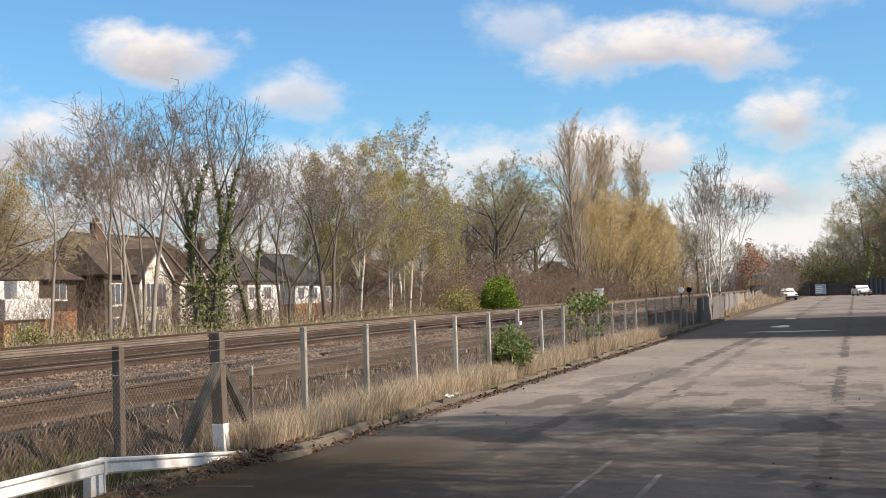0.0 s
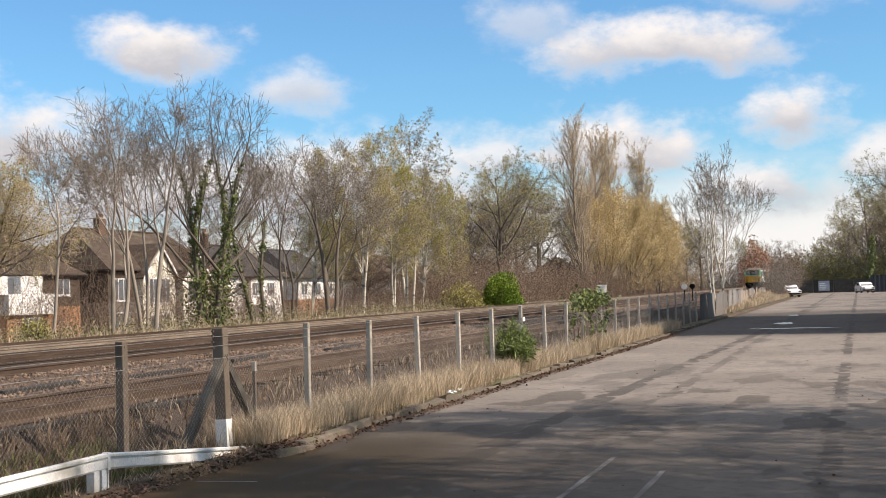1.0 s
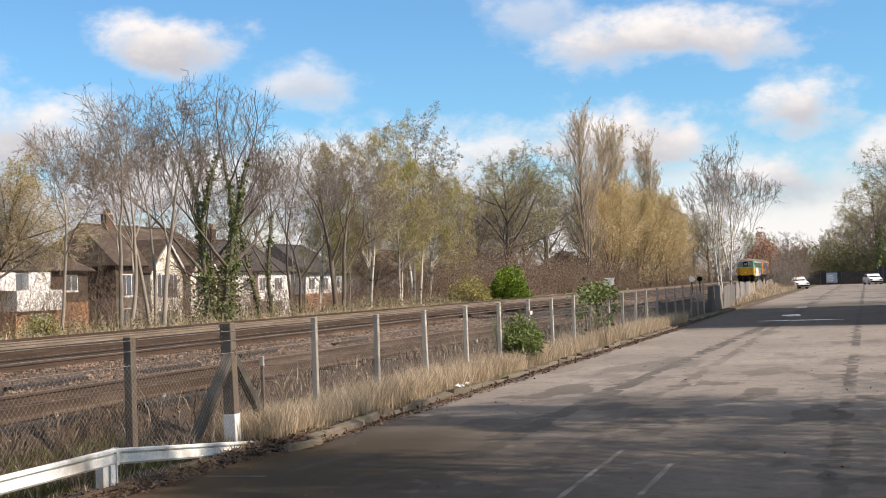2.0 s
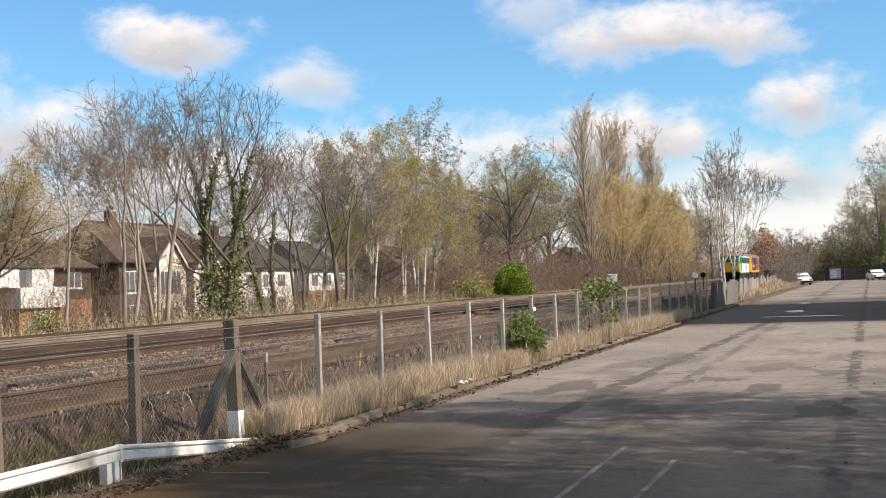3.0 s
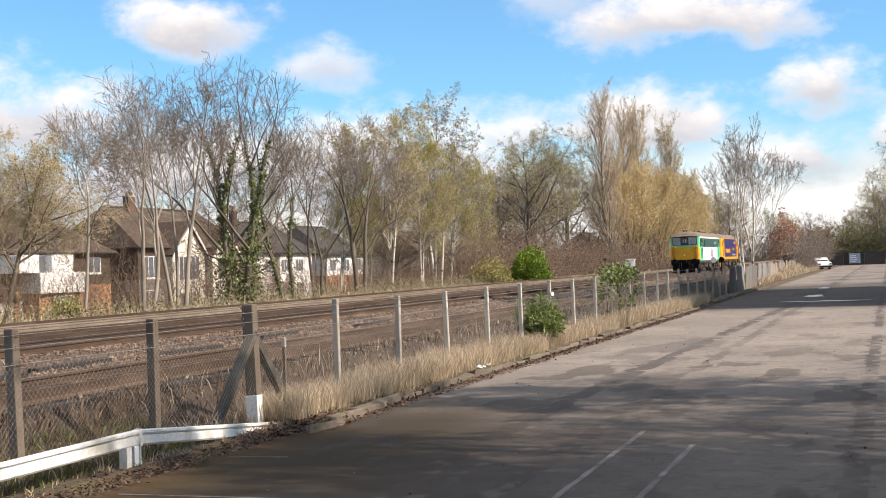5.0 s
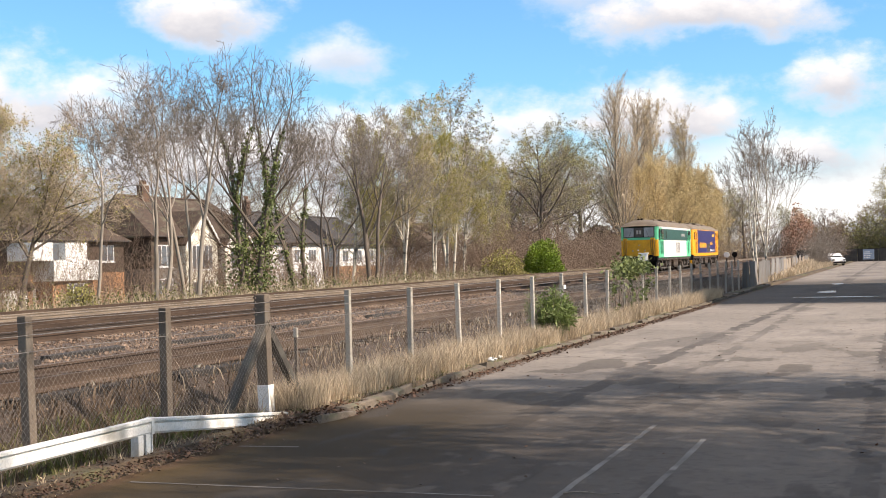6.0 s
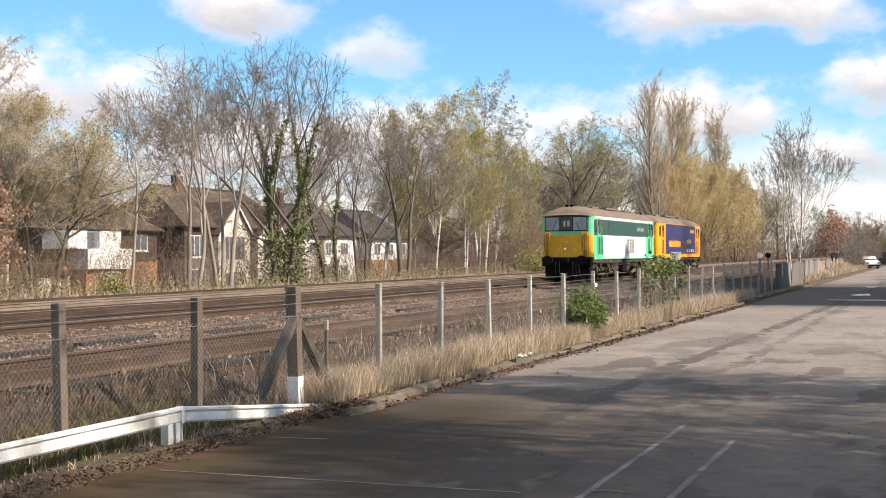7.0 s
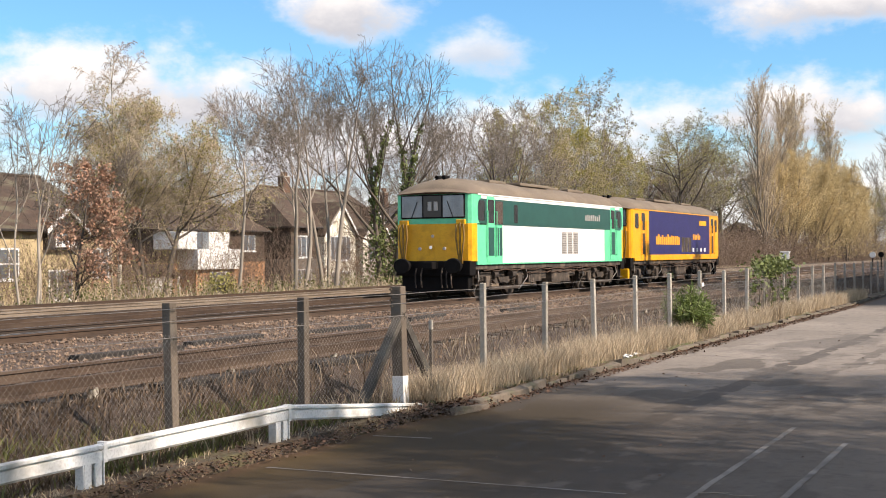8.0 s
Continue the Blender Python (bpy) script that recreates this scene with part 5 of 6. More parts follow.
# --- the row beyond the tracks
ASH = dict(h=11.0, r=0.125, first=0.28, angle=27, up=0.055, levels=7, twigs=2, side=0.75)
put(tree("bare_tree", "tall bare tree with pale grey stems, no leaves", dict(ASH, seed=3, h=10.6, stems=2, fan=12), M_bark_grey, M_twig), -34, 54.6, 20)
put(tree("bare_tree", "tall bare tree with slender grey stems, no leaves", dict(ASH, seed=14, h=12.0, stems=3, fan=9, first=0.36), M_bark_grey, M_twig), -34, 57.6, 0)
put(tree("ivy_clad_tree", "bare tree with ivy thick up its forking trunks", dict(ASH, seed=21, h=12.4, r=0.21, stems=4, fan=17, first=0.30, angle=25), M_bark, M_twig,
         ivy=dict(top=9.4, count=2600, size=0.15, thick=0.75, base_extra=1.4)), -34, 64.0, 40)
put(tree("ivy_clad_tree", "leaning bare tree with ivy round its lower trunk", dict(ASH, seed=33, h=11.0, r=0.16, stems=2, fan=10, lean=(-0.05, -0.12)), M_bark, M_twig,
         ivy=dict(top=7.0, count=1100, size=0.15, thick=0.7)), -35, 72.5, 0)
put(tree("bare_tree", "dark bare tree with many upright branches", dict(ASH, seed=41, h=13.6, r=0.17, stems=3, fan=13, side=0.9), M_bark, M_twig), -36, 86.0, 0)
put(tree("bare_tree", "dark bare tree leaning over the scrub", dict(ASH, seed=47, h=11.6, r=0.13, stems=2, fan=6, lean=(-0.02, -0.10)), M_bark, M_twig), -37, 81.0, 0)
BIRCH = dict(h=14.0, r=0.12, limbs=17, angle=46, up=0.04, limb_len=0.34, kids=(8, 7, 4), first=0.25, droop=0.13, stems=2, fan=6)
put(tree("birch_tree", "birch with white trunks and fresh yellow-green leaves", dict(BIRCH, seed=52), M_bark_birch, M_twig_pale, M_leaf_spring, dict(share=0.55, count=3, size=0.075, hang=0.8, spread=0.35)), -36, 91.5, 0)
put(tree("birch_tree", "tall birch with white trunks and drooping twigs", dict(BIRCH, seed=58, h=16.2, r=0.14, stems=3, up=0.015, droop=0.2), M_bark_birch, M_twig, M_leaf_spring, dict(share=0.12, count=1, size=0.14, hang=0.8, spread=0.3)), -36, 103.5, 0)
put(tree("birch_tree", "slim birch with pale trunk and yellow-green leaves", dict(BIRCH, seed=63, h=11.5, r=0.10, stems=2), M_bark_birch, M_twig_pale, M_leaf_spring, dict(share=0.6, count=4, size=0.075, hang=0.8, spread=0.4)), -35, 97.5, 0)
T_birch2 = put(tree("birch_tree", "slim birch with pale trunk among scrub", dict(BIRCH, seed=67, h=12.0, r=0.10, stems=2), M_bark_birch, M_twig_pale, M_leaf_spring, dict(share=0.5, count=4, size=0.08, hang=0.8, spread=0.4)), -37, 108, 0)
# broad oak in first leaf
OAK = dict(h=15.5, r=0.33, limbs=16, angle=58, up=0.025, limb_len=0.58, dome=True, kids=(9, 8, 4), first=0.22, wander=0.13)
T_oak = put(tree("oak_tree", "broad oak with first olive-green leaves", dict(OAK, seed=71, h=15.0), M_bark, M_twig, M_leaf_olive, dict(share=0.5, count=4, size=0.12, spread=0.45)), -46, 178, 0)
T_bare = put(tree("bare_tree", "bare brown tree with a rounded crown", dict(OAK, seed=76, h=11.5), M_bark, M_twig_red), -44, 150, 0)
# poplars
POP = dict(h=25.0, r=0.30, limbs=64, angle=27, up=0.055, limb_len=0.34, kids=(9, 6, 3), first=0.10, wander=0.07)
T_pop = put(tree("poplar_tree", "tall narrow poplar, bare with golden catkins", dict(POP, seed=81, h=24.2), M_bark_grey, M_twig_pale, M_leaf_gold, dict(share=0.06, count=1, size=0.16, hang=1.0, spread=0.3)), -38, 186, 0)
put(tree("poplar_tree", "tall narrow poplar with golden catkins", dict(POP, seed=83, h=23.8), M_bark_grey, M_twig_pale, M_leaf_gold, dict(share=0.25, count=2, size=0.16, hang=1.0, spread=0.4)), -38, 208, 0)
put(tree("poplar_tree", "narrow poplar with golden catkins", dict(POP, seed=85, h=25), M_bark_grey, M_twig_pale, M_leaf_gold, dict(share=0.25, count=2, size=0.16, hang=1.0, spread=0.4)), -38, 240, 0)
T_gold = tree("willow_tree", "golden willow with drooping catkin-covered shoots", dict(h=15, r=0.2, limbs=18, angle=34, up=0.08, limb_len=0.46, kids=(9, 9, 4), first=0.10, stems=4, fan=18, droop=0.06, seed=91), M_bark, M_twig_gold, M_leaf_gold, dict(share=0.5, count=2, size=0.13, hang=1.2, spread=0.7))
put(T_gold, -36, 192, 0)
for x, y, r, s in ((-38, 196, 70, 0.96),):
    copy_at(T_pop, x, y, r, s)
for x, y, r, s in ((-35, 208, 70, 0.95), (-36, 224, 140, 1.0), (-35, 240, 20, 1.0), (-36, 258, 200, 0.9)):
    copy_at(T_gold, x, y, r, s)
# the left end of the row
put(tree("willow_tree", "weeping willow with yellow-green drooping shoots", dict(h=8.6, r=0.16, limbs=20, angle=56, up=0.05, limb_len=0.62, kids=(9, 8, 5), first=0.34, stems=3, fan=16, droop=0.08, seed=97), M_bark, M_twig_pale, M_leaf_spring, dict(share=0.55, count=2, size=0.06, hang=1.0, spread=0.35)), -38, 48.6, 0)
put(tree("birch_tree", "weeping birch with bare hanging twigs", dict(BIRCH, seed=99, h=11.2, r=0.11, stems=1, droop=0.2), M_bark_birch, M_twig_pale), -39, 47.2, 0)
put(tree("beech_tree", "young tree holding its dry copper-brown leaves", dict(h=4.9, r=0.09, limbs=18, angle=52, up=0.05, limb_len=0.5, kids=(7, 6, 3), first=0.12, seed=101), M_bark, M_twig_red, M_leaf_copper, dict(share=0.6, count=2, size=0.13, spread=0.2)), -34.6, 39.4, 0)
put(tree("bare_tree", "thin bare sapling with upright twigs", dict(ASH, seed=107, h=7.6, r=0.06, stems=2, fan=5, levels=5, angle=18), M_bark_grey, M_twig), -33, 35.1, 0)
put(tree("bare_tree", "thin bare sapling with upright twigs", dict(ASH, seed=109, h=6.8, r=0.055, levels=5, angle=18), M_bark_grey, M_twig), -33.5, 36.2, 0)
T_sap = put(tree("bare_tree", "slender bare tree with pale bark", dict(ASH, seed=113, h=9.5, r=0.085, first=0.4), M_bark_grey, M_twig), -34, 49.5, 0)
# --- pale-stemmed trees beside the near fence, scrub behind them
put(tree("bare_tree", "bare tree with several pale straight stems", dict(ASH, seed=121, h=10.4, r=0.085, stems=5, fan=8, first=0.26, angle=22, up=0.085, levels=6, side=0.7), M_bark_birch, M_twig), -9.2, 90, 0)
# --- repeats that fill the belt of trees
RNG = random.Random(5)
for i in range(8):
    copy_at(RNG.choice((T_sap, T_birch2)), RNG.uniform(-47, -37.5), 90 + 5.0 * i + RNG.uniform(-1, 1), RNG.uniform(0, 360), RNG.uniform(0.7, 1.15))
copy_at(T_oak, -44, 164, 70, 1.0)
copy_at(T_oak, -47, 196, 190, 1.1)
for x, y, kind, s in ((-41, 77, T_bare, 0.6), (-43, 112, T_bare, 0.72), (-39, 117, T_sap, 1.3), (-40, 124, T_birch2, 1.0),
                      (-46, 131, T_bare, 0.95), (-40.5, 150, T_oak, 1.05), (-48, 160, T_bare, 1.0), (-39, 166, T_sap, 1.5), (-52, 196, T_oak, 0.9), (-46, 214, T_bare, 1.2),
                      (-42, 272, T_bare, 1.2), (-36, 290, T_oak, 0.9), (-36, 320, T_bare, 1.3), (-40, 350, T_oak, 1.0), (-45, 44, T_sap, 0.9), (-37, 44.5, T_sap, 0.75),
                      (-72, 70, T_bare, 0.85), (-74, 96, T_bare, 0.9), (-76, 128, T_bare, 1.0), (-78, 158, T_oak, 0.8), (-75, 190, T_bare, 1.1), (-70, 235, T_bare, 1.2), (-60, 290, T_bare, 1.3),
                      (-30, 400, T_oak, 0.8), (-24, 430, T_bare, 1.1), (-60, 380, T_oak, 1.2), (-13, 470, T_bare, 0.9), (-38, 470, T_oak, 1.0)):
    copy_at(kind, x, y, RNG.uniform(0, 360), s)
# --- the far end of the car park
for x, y, kind, s in ((3.2, 235, T_bare, 1.0), (9.5, 228, T_bare, 1.3), (14, 215, T_bare, 1.25), (-1.5, 262, T_bare, 0.95), (6, 262, T_oak, 1.0), (-9, 330, T_bare, 0.9), (22, 240, T_oak, 1.2), (7.5, 218, T_oak, 1.25), (12.5, 212, T_oak, 1.2), (1.8, 240, T_oak, 1.0), (-1.5, 252, T_oak, 0.8), (8.5, 214, T_oak, 0.8), (13, 222, T_oak, 1.0), (5.0, 222, T_bare, 0.8), (-4, 300, T_oak, 0.7), (-9.2, 166, T_bare, 0.36), (-9.0, 180, T_bare, 0.45), (-9.0, 194, T_bare, 0.5)):
    copy_at(kind, x, y, RNG.uniform(0, 360), s)
put(tree("ivy_clad_tree", "dead stem wrapped in dark ivy", dict(ASH, seed=131, h=9.5, r=0.25, levels=4), M_bark, M_twig, ivy=dict(top=9.0, count=1800, size=0.3, thick=2.2)), 1.6, 205, 0)
# --- trees beside the camera, out of view, that shade the car park
T_high = put(tree("oak_tree", "tall oak with a high crown in first leaf", dict(OAK, seed=151, h=16.5, first=0.62, limb_len=0.34, limbs=14), M_bark, M_twig, M_leaf_olive, dict(share=0.14, count=8, size=0.16, spread=0.28)), 12, -1.5, 0)
for x, y, kind, s in ((9.5, 13.0, T_bare, 0.9), (14, 19, T_bare, 1.0), (16, 12, T_bare, 1.1), (12, 16, T_bare, 0.85), (15, 4, T_bare, 1.15), (14, 8.5, T_bare, 1.0), (15, -2, T_bare, 1.1), (9, 2, T_oak, 0.7), (9.5, 7.6, T_bare, 0.85), (11.5, 6.0, T_high, 1.0), (12.2, 12.0, T_high, 0.9), (12.5, 18.5, T_high, 0.84), (13, 84, T_bare, 0.9), (14, 97, T_bare, 1.0), (13, 112, T_bare, 0.9), (14.5, 127, T_bare, 1.0), (14, 141, T_bare, 0.95), (15, 158, T_bare, 1.0)):
    copy_at(kind, x, y, RNG.uniform(0, 360), s)
# unseen conifer row added farther along to cast the dark band
T_con = bush("conifer_tree", "dense conifer, out of view, added to shade the car park", 7.5, 53.5, 0.0, 3.6, 19.0, 12000, 0.7, M_leaf_dark, 40, "tree")
for x, y, s in ((8.2, 57.5, 1.0), (7.6, 61.5, 1.05), (8.4, 65.5, 1.0), (7.8, 69.5, 1.05), (8.4, 73.5, 1.0), (11.0, 59.5, 1.1), (11.2, 66.0, 1.1), (11.0, 72.0, 1.1)):
    c = copy_thing(T_con, pose(x, y, 0, 0, 0, x * 40))
    c.matrix_world = pose(x, y, 0, 0, 0, x * 40) @ Matrix.Scale(s, 4)
# --- scrub
clump(-39, 84, 4.5, 32, 1000, 4.0, 7, M_twig_red, "scrub", "tangled brown leafless scrub below the trees", "scrub", 0.013)
clump(-52.5, 142, 2.5, 20, 600, 6.2, 31, M_twig_red, "scrub", "brown leafless garden thicket before the houses", "scrub", 0.013)
clump(-46, 104, 4, 24, 420, 8.5, 29, M_twig_red, "scrub", "tall thin brown thicket before the houses", "scrub", 0.014)
clump(-43, 62, 4, 18, 650, 8.0, 27, M_twig_red, "scrub", "thin brown leafless scrub before the gardens", "scrub", 0.011)
clump(-37.5, 41, 2.5, 8, 550, 4.2, 28, M_twig_red, "scrub", "thin brown leafless scrub before the gardens", "scrub", 0.010, M_leaf_olive, 1, 0.06)
clump(-38, 150, 5.5, 45, 2600, 7.0, 8, M_twig_red, "scrub", "tangled brown leafless scrub below the trees", "scrub", 0.022)
clump(-38, 240, 6, 50, 1000, 8.0, 9, M_twig_red, "scrub", "tangled brown leafless scrub below the trees", "scrub", 0.03, M_leaf_gold, 1, 0.2)
clump(-51, 200, 5, 45, 1700, 8.0, 12, M_twig_red, "scrub", "brown leafless thicket before the houses", "scrub", 0.025)
clump(-9.2, 168, 0.6, 22, 900, 5.5, 13, M_twig, "scrub", "dark thicket beside the railway fence", "scrub", 0.02)
clump(-33.6, 75, 1.6, 40, 900, 1.3, 14, M_twig_pale, "undergrowth", "low brambly undergrowth with a few green shoots", "scrub", 0.012, M_greengrass, 1, 0.09)
clump(-84, 160, 8, 110, 3600, 11.0, 19, M_twig_red, "woodland", "far belt of leafless brown woodland", "woodland", 0.04)
clump(-70, 40, 8, 26, 500, 8.0, 20, M_twig_red, "woodland", "leafless brown garden trees behind the houses", "woodland", 0.03)
clump(-30, 420, 40, 14, 1300, 14.0, 22, M_twig, "woodland", "far belt of leafless woodland", "woodland", 0.08)
clump(5, 218, 16, 5, 1300, 9.0, 15, M_twig, "scrub", "dark thicket at the far end of the car park", "scrub", 0.03, M_leaf_olive, 2, 0.3)
bush("brown_tree", "brown leafless rounded tree beyond the bend of the railway", -23.8, 330, 0.3, 5.2, 12.0, 5500, 0.4, M_leaf_copper, 44, "tree")
bush("round_bush", "dense bright green rounded bush beyond the tracks", -31.3, 115, 0.2, 2.0, 3.35, 9000, 0.17, M_leaf_bright, 3)
bush("bush", "olive-green twiggy rounded bush", -32.5, 107, 0.1, 2.0, 2.6, 2500, 0.16, M_leaf_olive, 4)
bush("bush", "low olive-green garden bush", -33.5, 47.5, 0.1, 0.9, 1.3, 900, 0.12, M_leaf_olive, 8)
# ---------------------------------------------------------------- verge, clutter and far end
def grass_patch(name, label, x0, x1, y0, y1, n, h, seed, material, tilt=0.35, width=0.006, clumpy=0.5, avoid=None):
    """Bent blades, thicker where the clumps are."""
    rng = random.Random(seed)
    t = Tubes()
    made = 0
    while made < n:
        x, y = rng.uniform(x0, x1), rng.uniform(y0, y1)
        if noise.noise((x * 1.3, y * 0.9, seed)) * 0.9 + rng.random() < clumpy or (avoid and avoid(x, y)):
            made += 0.25
            continue
        made += 1
        p = Vector((x, y, verge_z(x) - 0.03))
        hh = h * rng.uniform(0.4, 1.0) * (0.7 + 0.6 * abs(noise.noise((x * 0.9, y * 0.7, seed + 3))))
        a = rng.random() * 6.283
        d = Vector((math.cos(a) * tilt * rng.random(), math.sin(a) * tilt * rng.random(), 1)).normalized()
        s = d.cross(rvec(rng)).normalized() * width * rng.uniform(0.6, 1.5)
        q = p + d * hh * 0.6
        e = q + (d + Vector((math.cos(a), math.sin(a), -0.15)) * rng.uniform(0.1, 0.8)).normalized() * hh * 0.45
        b = len(t.v)
        t.v += [p - s, p + s, q + s * 0.8, q - s * 0.8, e]
        t.f += [(b, b + 1, b + 2, b + 3), (b + 3, b + 2, b + 4)]
    return tagged(part(name, t.mesh(name, material, False)), label, "grass", kind="stuff")


grass_patch("dry_grass", "tall dry straw-coloured grass along the fence", -8.2, -7.28, 15.2, 30, 21000, 0.72, 2, M_drygrass, 0.55, 0.0033, 0.4)
grass_patch("dry_grass", "tall dry straw-coloured grass along the fence", -8.2, -7.30, 30, 56, 18000, 0.72, 3, M_drygrass, 0.55, 0.0048, 0.4)
grass_patch("dry_grass", "dry grass verge at the far fence", -9.6, -7.9, 84, 172, 7000, 0.8, 4, M_drygrass, 0.5, 0.02, 0.1)
grass_patch("dry_grass", "sparse dry grass behind the barrier", -8.6, -7.55, 5, 15, 900, 0.5, 5, M_drygrass, 0.5, 0.005, 0.5)
grass_patch("green_grass", "short green grass behind the barrier", -8.9, -7.55, 4, 14.5, 5500, 0.30, 6, M_greengrass, 0.7, 0.007, 0.55)
grass_patch("dry_grass", "short trampled grass beside the barrier", -7.6, -7.0, 4, 15, 2500, 0.16, 21, M_drygrass, 0.9, 0.005, 0.5)
grass_patch("green_grass", "green weeds at the foot of the kerb", -7.45, -7.25, 15, 22, 500, 0.14, 7, M_greengrass, 0.9, 0.009, 0.6)
grass_patch("dead_weeds", "brown dead weeds between barrier and track", -9.5, -7.6, 3, 15, 9000, 0.30, 18, M_leaf_brown, 0.7, 0.006, 0.35)
grass_patch("dead_weeds", "brown dead weeds between fence and track", -9.4, -8.0, 6, 70, 12000, 0.34, 8, M_leaf_brown, 0.5, 0.009, 0.4)
grass_patch("dry_grass", "bleached grass between fence and track", -9.3, -8.0, 14, 60, 2800, 0.5, 9, M_drygrass, 0.5, 0.006, 0.6)
grass_patch("green_grass", "rough grass on the far side of the tracks", -33.5, -29.4, 25, 130, 3500, 0.35, 10, M_greengrass, 0.6, 0.02, 0.35)
grass_patch("dry_grass", "bleached grass on the far side of the tracks", -33.5, -29.2, 25, 150, 6000, 0.45, 11, M_drygrass, 0.6, 0.018, 0.45)


def litter(name, label, n, seed, place, size=0.05):
    rng = random.Random(seed)
    t = Tubes()
    for i in range(n):
        x, y, z = place(rng)
        g = Vector((rng.gauss(0, 1), rng.gauss(0, 1), rng.uniform(-0.1, 0.5))).normalized()
        s = g.cross(Vector((rng.gauss(0, 0.4), rng.gauss(0, 0.4), 1))).normalized()
        z0 = size * rng.uniform(0.5, 1.3)
        t.blade(Vector((x, y, z)), g * z0, s, z0 * 0.4)
    tagged(part(name, t.mesh(name, M_litter, False)), label, "leaf litter", kind="stuff")


litter("leaf_litter", "reddish dead leaves heaped at the foot of the post", 2600, 1, lambda r: (r.gauss(-7.35, 0.22), r.gauss(15.2, 0.7), 0.02 + 0.07 * r.random()), 0.05)
litter("leaf_litter", "dead leaves in the gutter along the kerb", 5200, 2, lambda r: (-7.02 + 0.32 * r.random() ** 2.2, 15 + 36 * r.random(), 0.008 + 0.012 * r.random()), 0.055)
litter("leaf_litter", "dead leaves and twigs under the barrier", 7500, 3, lambda r: (-7.32 + 0.5 * r.random() ** 1.8 - 0.3 * r.random(), r.uniform(4, 15), 0.02 + 0.06 * r.random()), 0.038)
litter("leaf_litter", "single dead leaves blown over the tarmac", 220, 4, lambda r: (r.uniform(-7, 0.5), r.uniform(9, 34), 0.008), 0.045)


def spray(name, label, x, y, z, rx, ry, h, n, size, leaf, seed, category):
    """A loose evergreen shrub: upswept leafy shoots."""
    rng = random.Random(seed)
    t, w = Tubes(), Tubes()
    for i in range(n):
        a = rng.random() * 6.283
        k = rng.random() ** 0.6
        end = Vector((math.cos(a) * rx * k, math.sin(a) * ry * k, h * (1 - 0.45 * k * k) * rng.uniform(0.55, 1.05)))
        mid = Vector((end.x * 0.45, end.y * 0.45, end.z * 0.6))
        w.tube([Vector((0, 0, -0.1)), mid, end], [0.014, 0.009, 0.003], 3)
        for j in range(26):
            u = rng.uniform(0.25, 1.05)
            c = mid.lerp(end, max(0, u * 2 - 1)) if u > 0.5 else Vector((0, 0, 0)).lerp(mid, u * 2)
            g = ((end - mid).normalized() * 0.6 + rvec(rng) * 0.9).normalized()
            s = g.cross(rvec(rng))
            if s.length > 1e-3:
                q = size * rng.uniform(0.6, 1.3)
                t.blade(c + rvec(rng) * 0.03, g * q, s.normalized(), q * 0.10)
    ob = empty(name, pose(x, y, z))
    part("branches", w.mesh("branches", M_bark), None, ob)
    part("foliage", t.mesh("foliage", leaf, False), None, ob)
    return tagged(ob, label, category)


spray("evergreen_shrub", "bushy green evergreen shrub growing through the fence", -7.6, 28.9, 0.06, 0.50, 0.72, 1.18, 210, 0.15, M_leaf_pine, 2, "shrub")
spray("evergreen_shrub", "thin young evergreen shoot beside the fence", -7.95, 28.4, 0.06, 0.16, 0.2, 1.5, 16, 0.11, M_leaf_pine, 5, "shrub")


def build_fence_ivy():
    """Ivy that has climbed over a stretch of the fence."""
    rng = random.Random(31)
    t, w = Tubes(), Tubes()
    cols = ((-2.0, 0.20, 1.45), (-0.1, 0.30, 1.75), (0.45, 0.25, 1.8), (2.1, 0.24, 1.5), (2.9, 0.12, 1.2))
    for i in range(2600):
        yc, sg, top = rng.choice(cols)
        if rng.random() < 0.5:
            y = rng.gauss(0.6, 1.05)
            z = 1.55 + rng.gauss(0, 0.13) + 0.22 * noise.noise((y * 1.7, 3, 8))
            top = 1.7
        else:
            y, z = yc + rng.gauss(0, sg), rng.uniform(0.02, top)
            if noise.noise((y * 3, z * 2.2, 4)) < 0.08:
                continue
        c = Vector((rng.gauss(0.05, 0.06 if z < top - 0.3 else 0.17), y, z))
        g = (rvec(rng) + Vector((0.2, 0, -0.5))).normalized()
        s = g.cross(rvec(rng))
        if s.length > 1e-3:
            q = 0.10 * rng.uniform(0.6, 1.4)
            t.blade(c, g * q, s.normalized(), q * 0.42)
    for i in range(40):
        y = rng.gauss(0, 1.3)
        w.tube([Vector((0.05, y, 0)), Vector((0.06, y + rng.gauss(0, 0.15), 0.7)), Vector((0.04, y + rng.gauss(0, 0.3), 1.5))], [0.012, 0.01, 0.005], 4)
    ob = empty("ivy", pose(FENCE_X, 38.6, 0.05))
    part("stem", w.mesh("stem", M_bark), None, ob)["kind"] = "stuff"
    part("foliage", t.mesh("foliage", M_leaf_ivy, False), None, ob)
    tagged(ob, "mass of ivy hanging over the wire fence", "ivy")


build_fence_ivy()


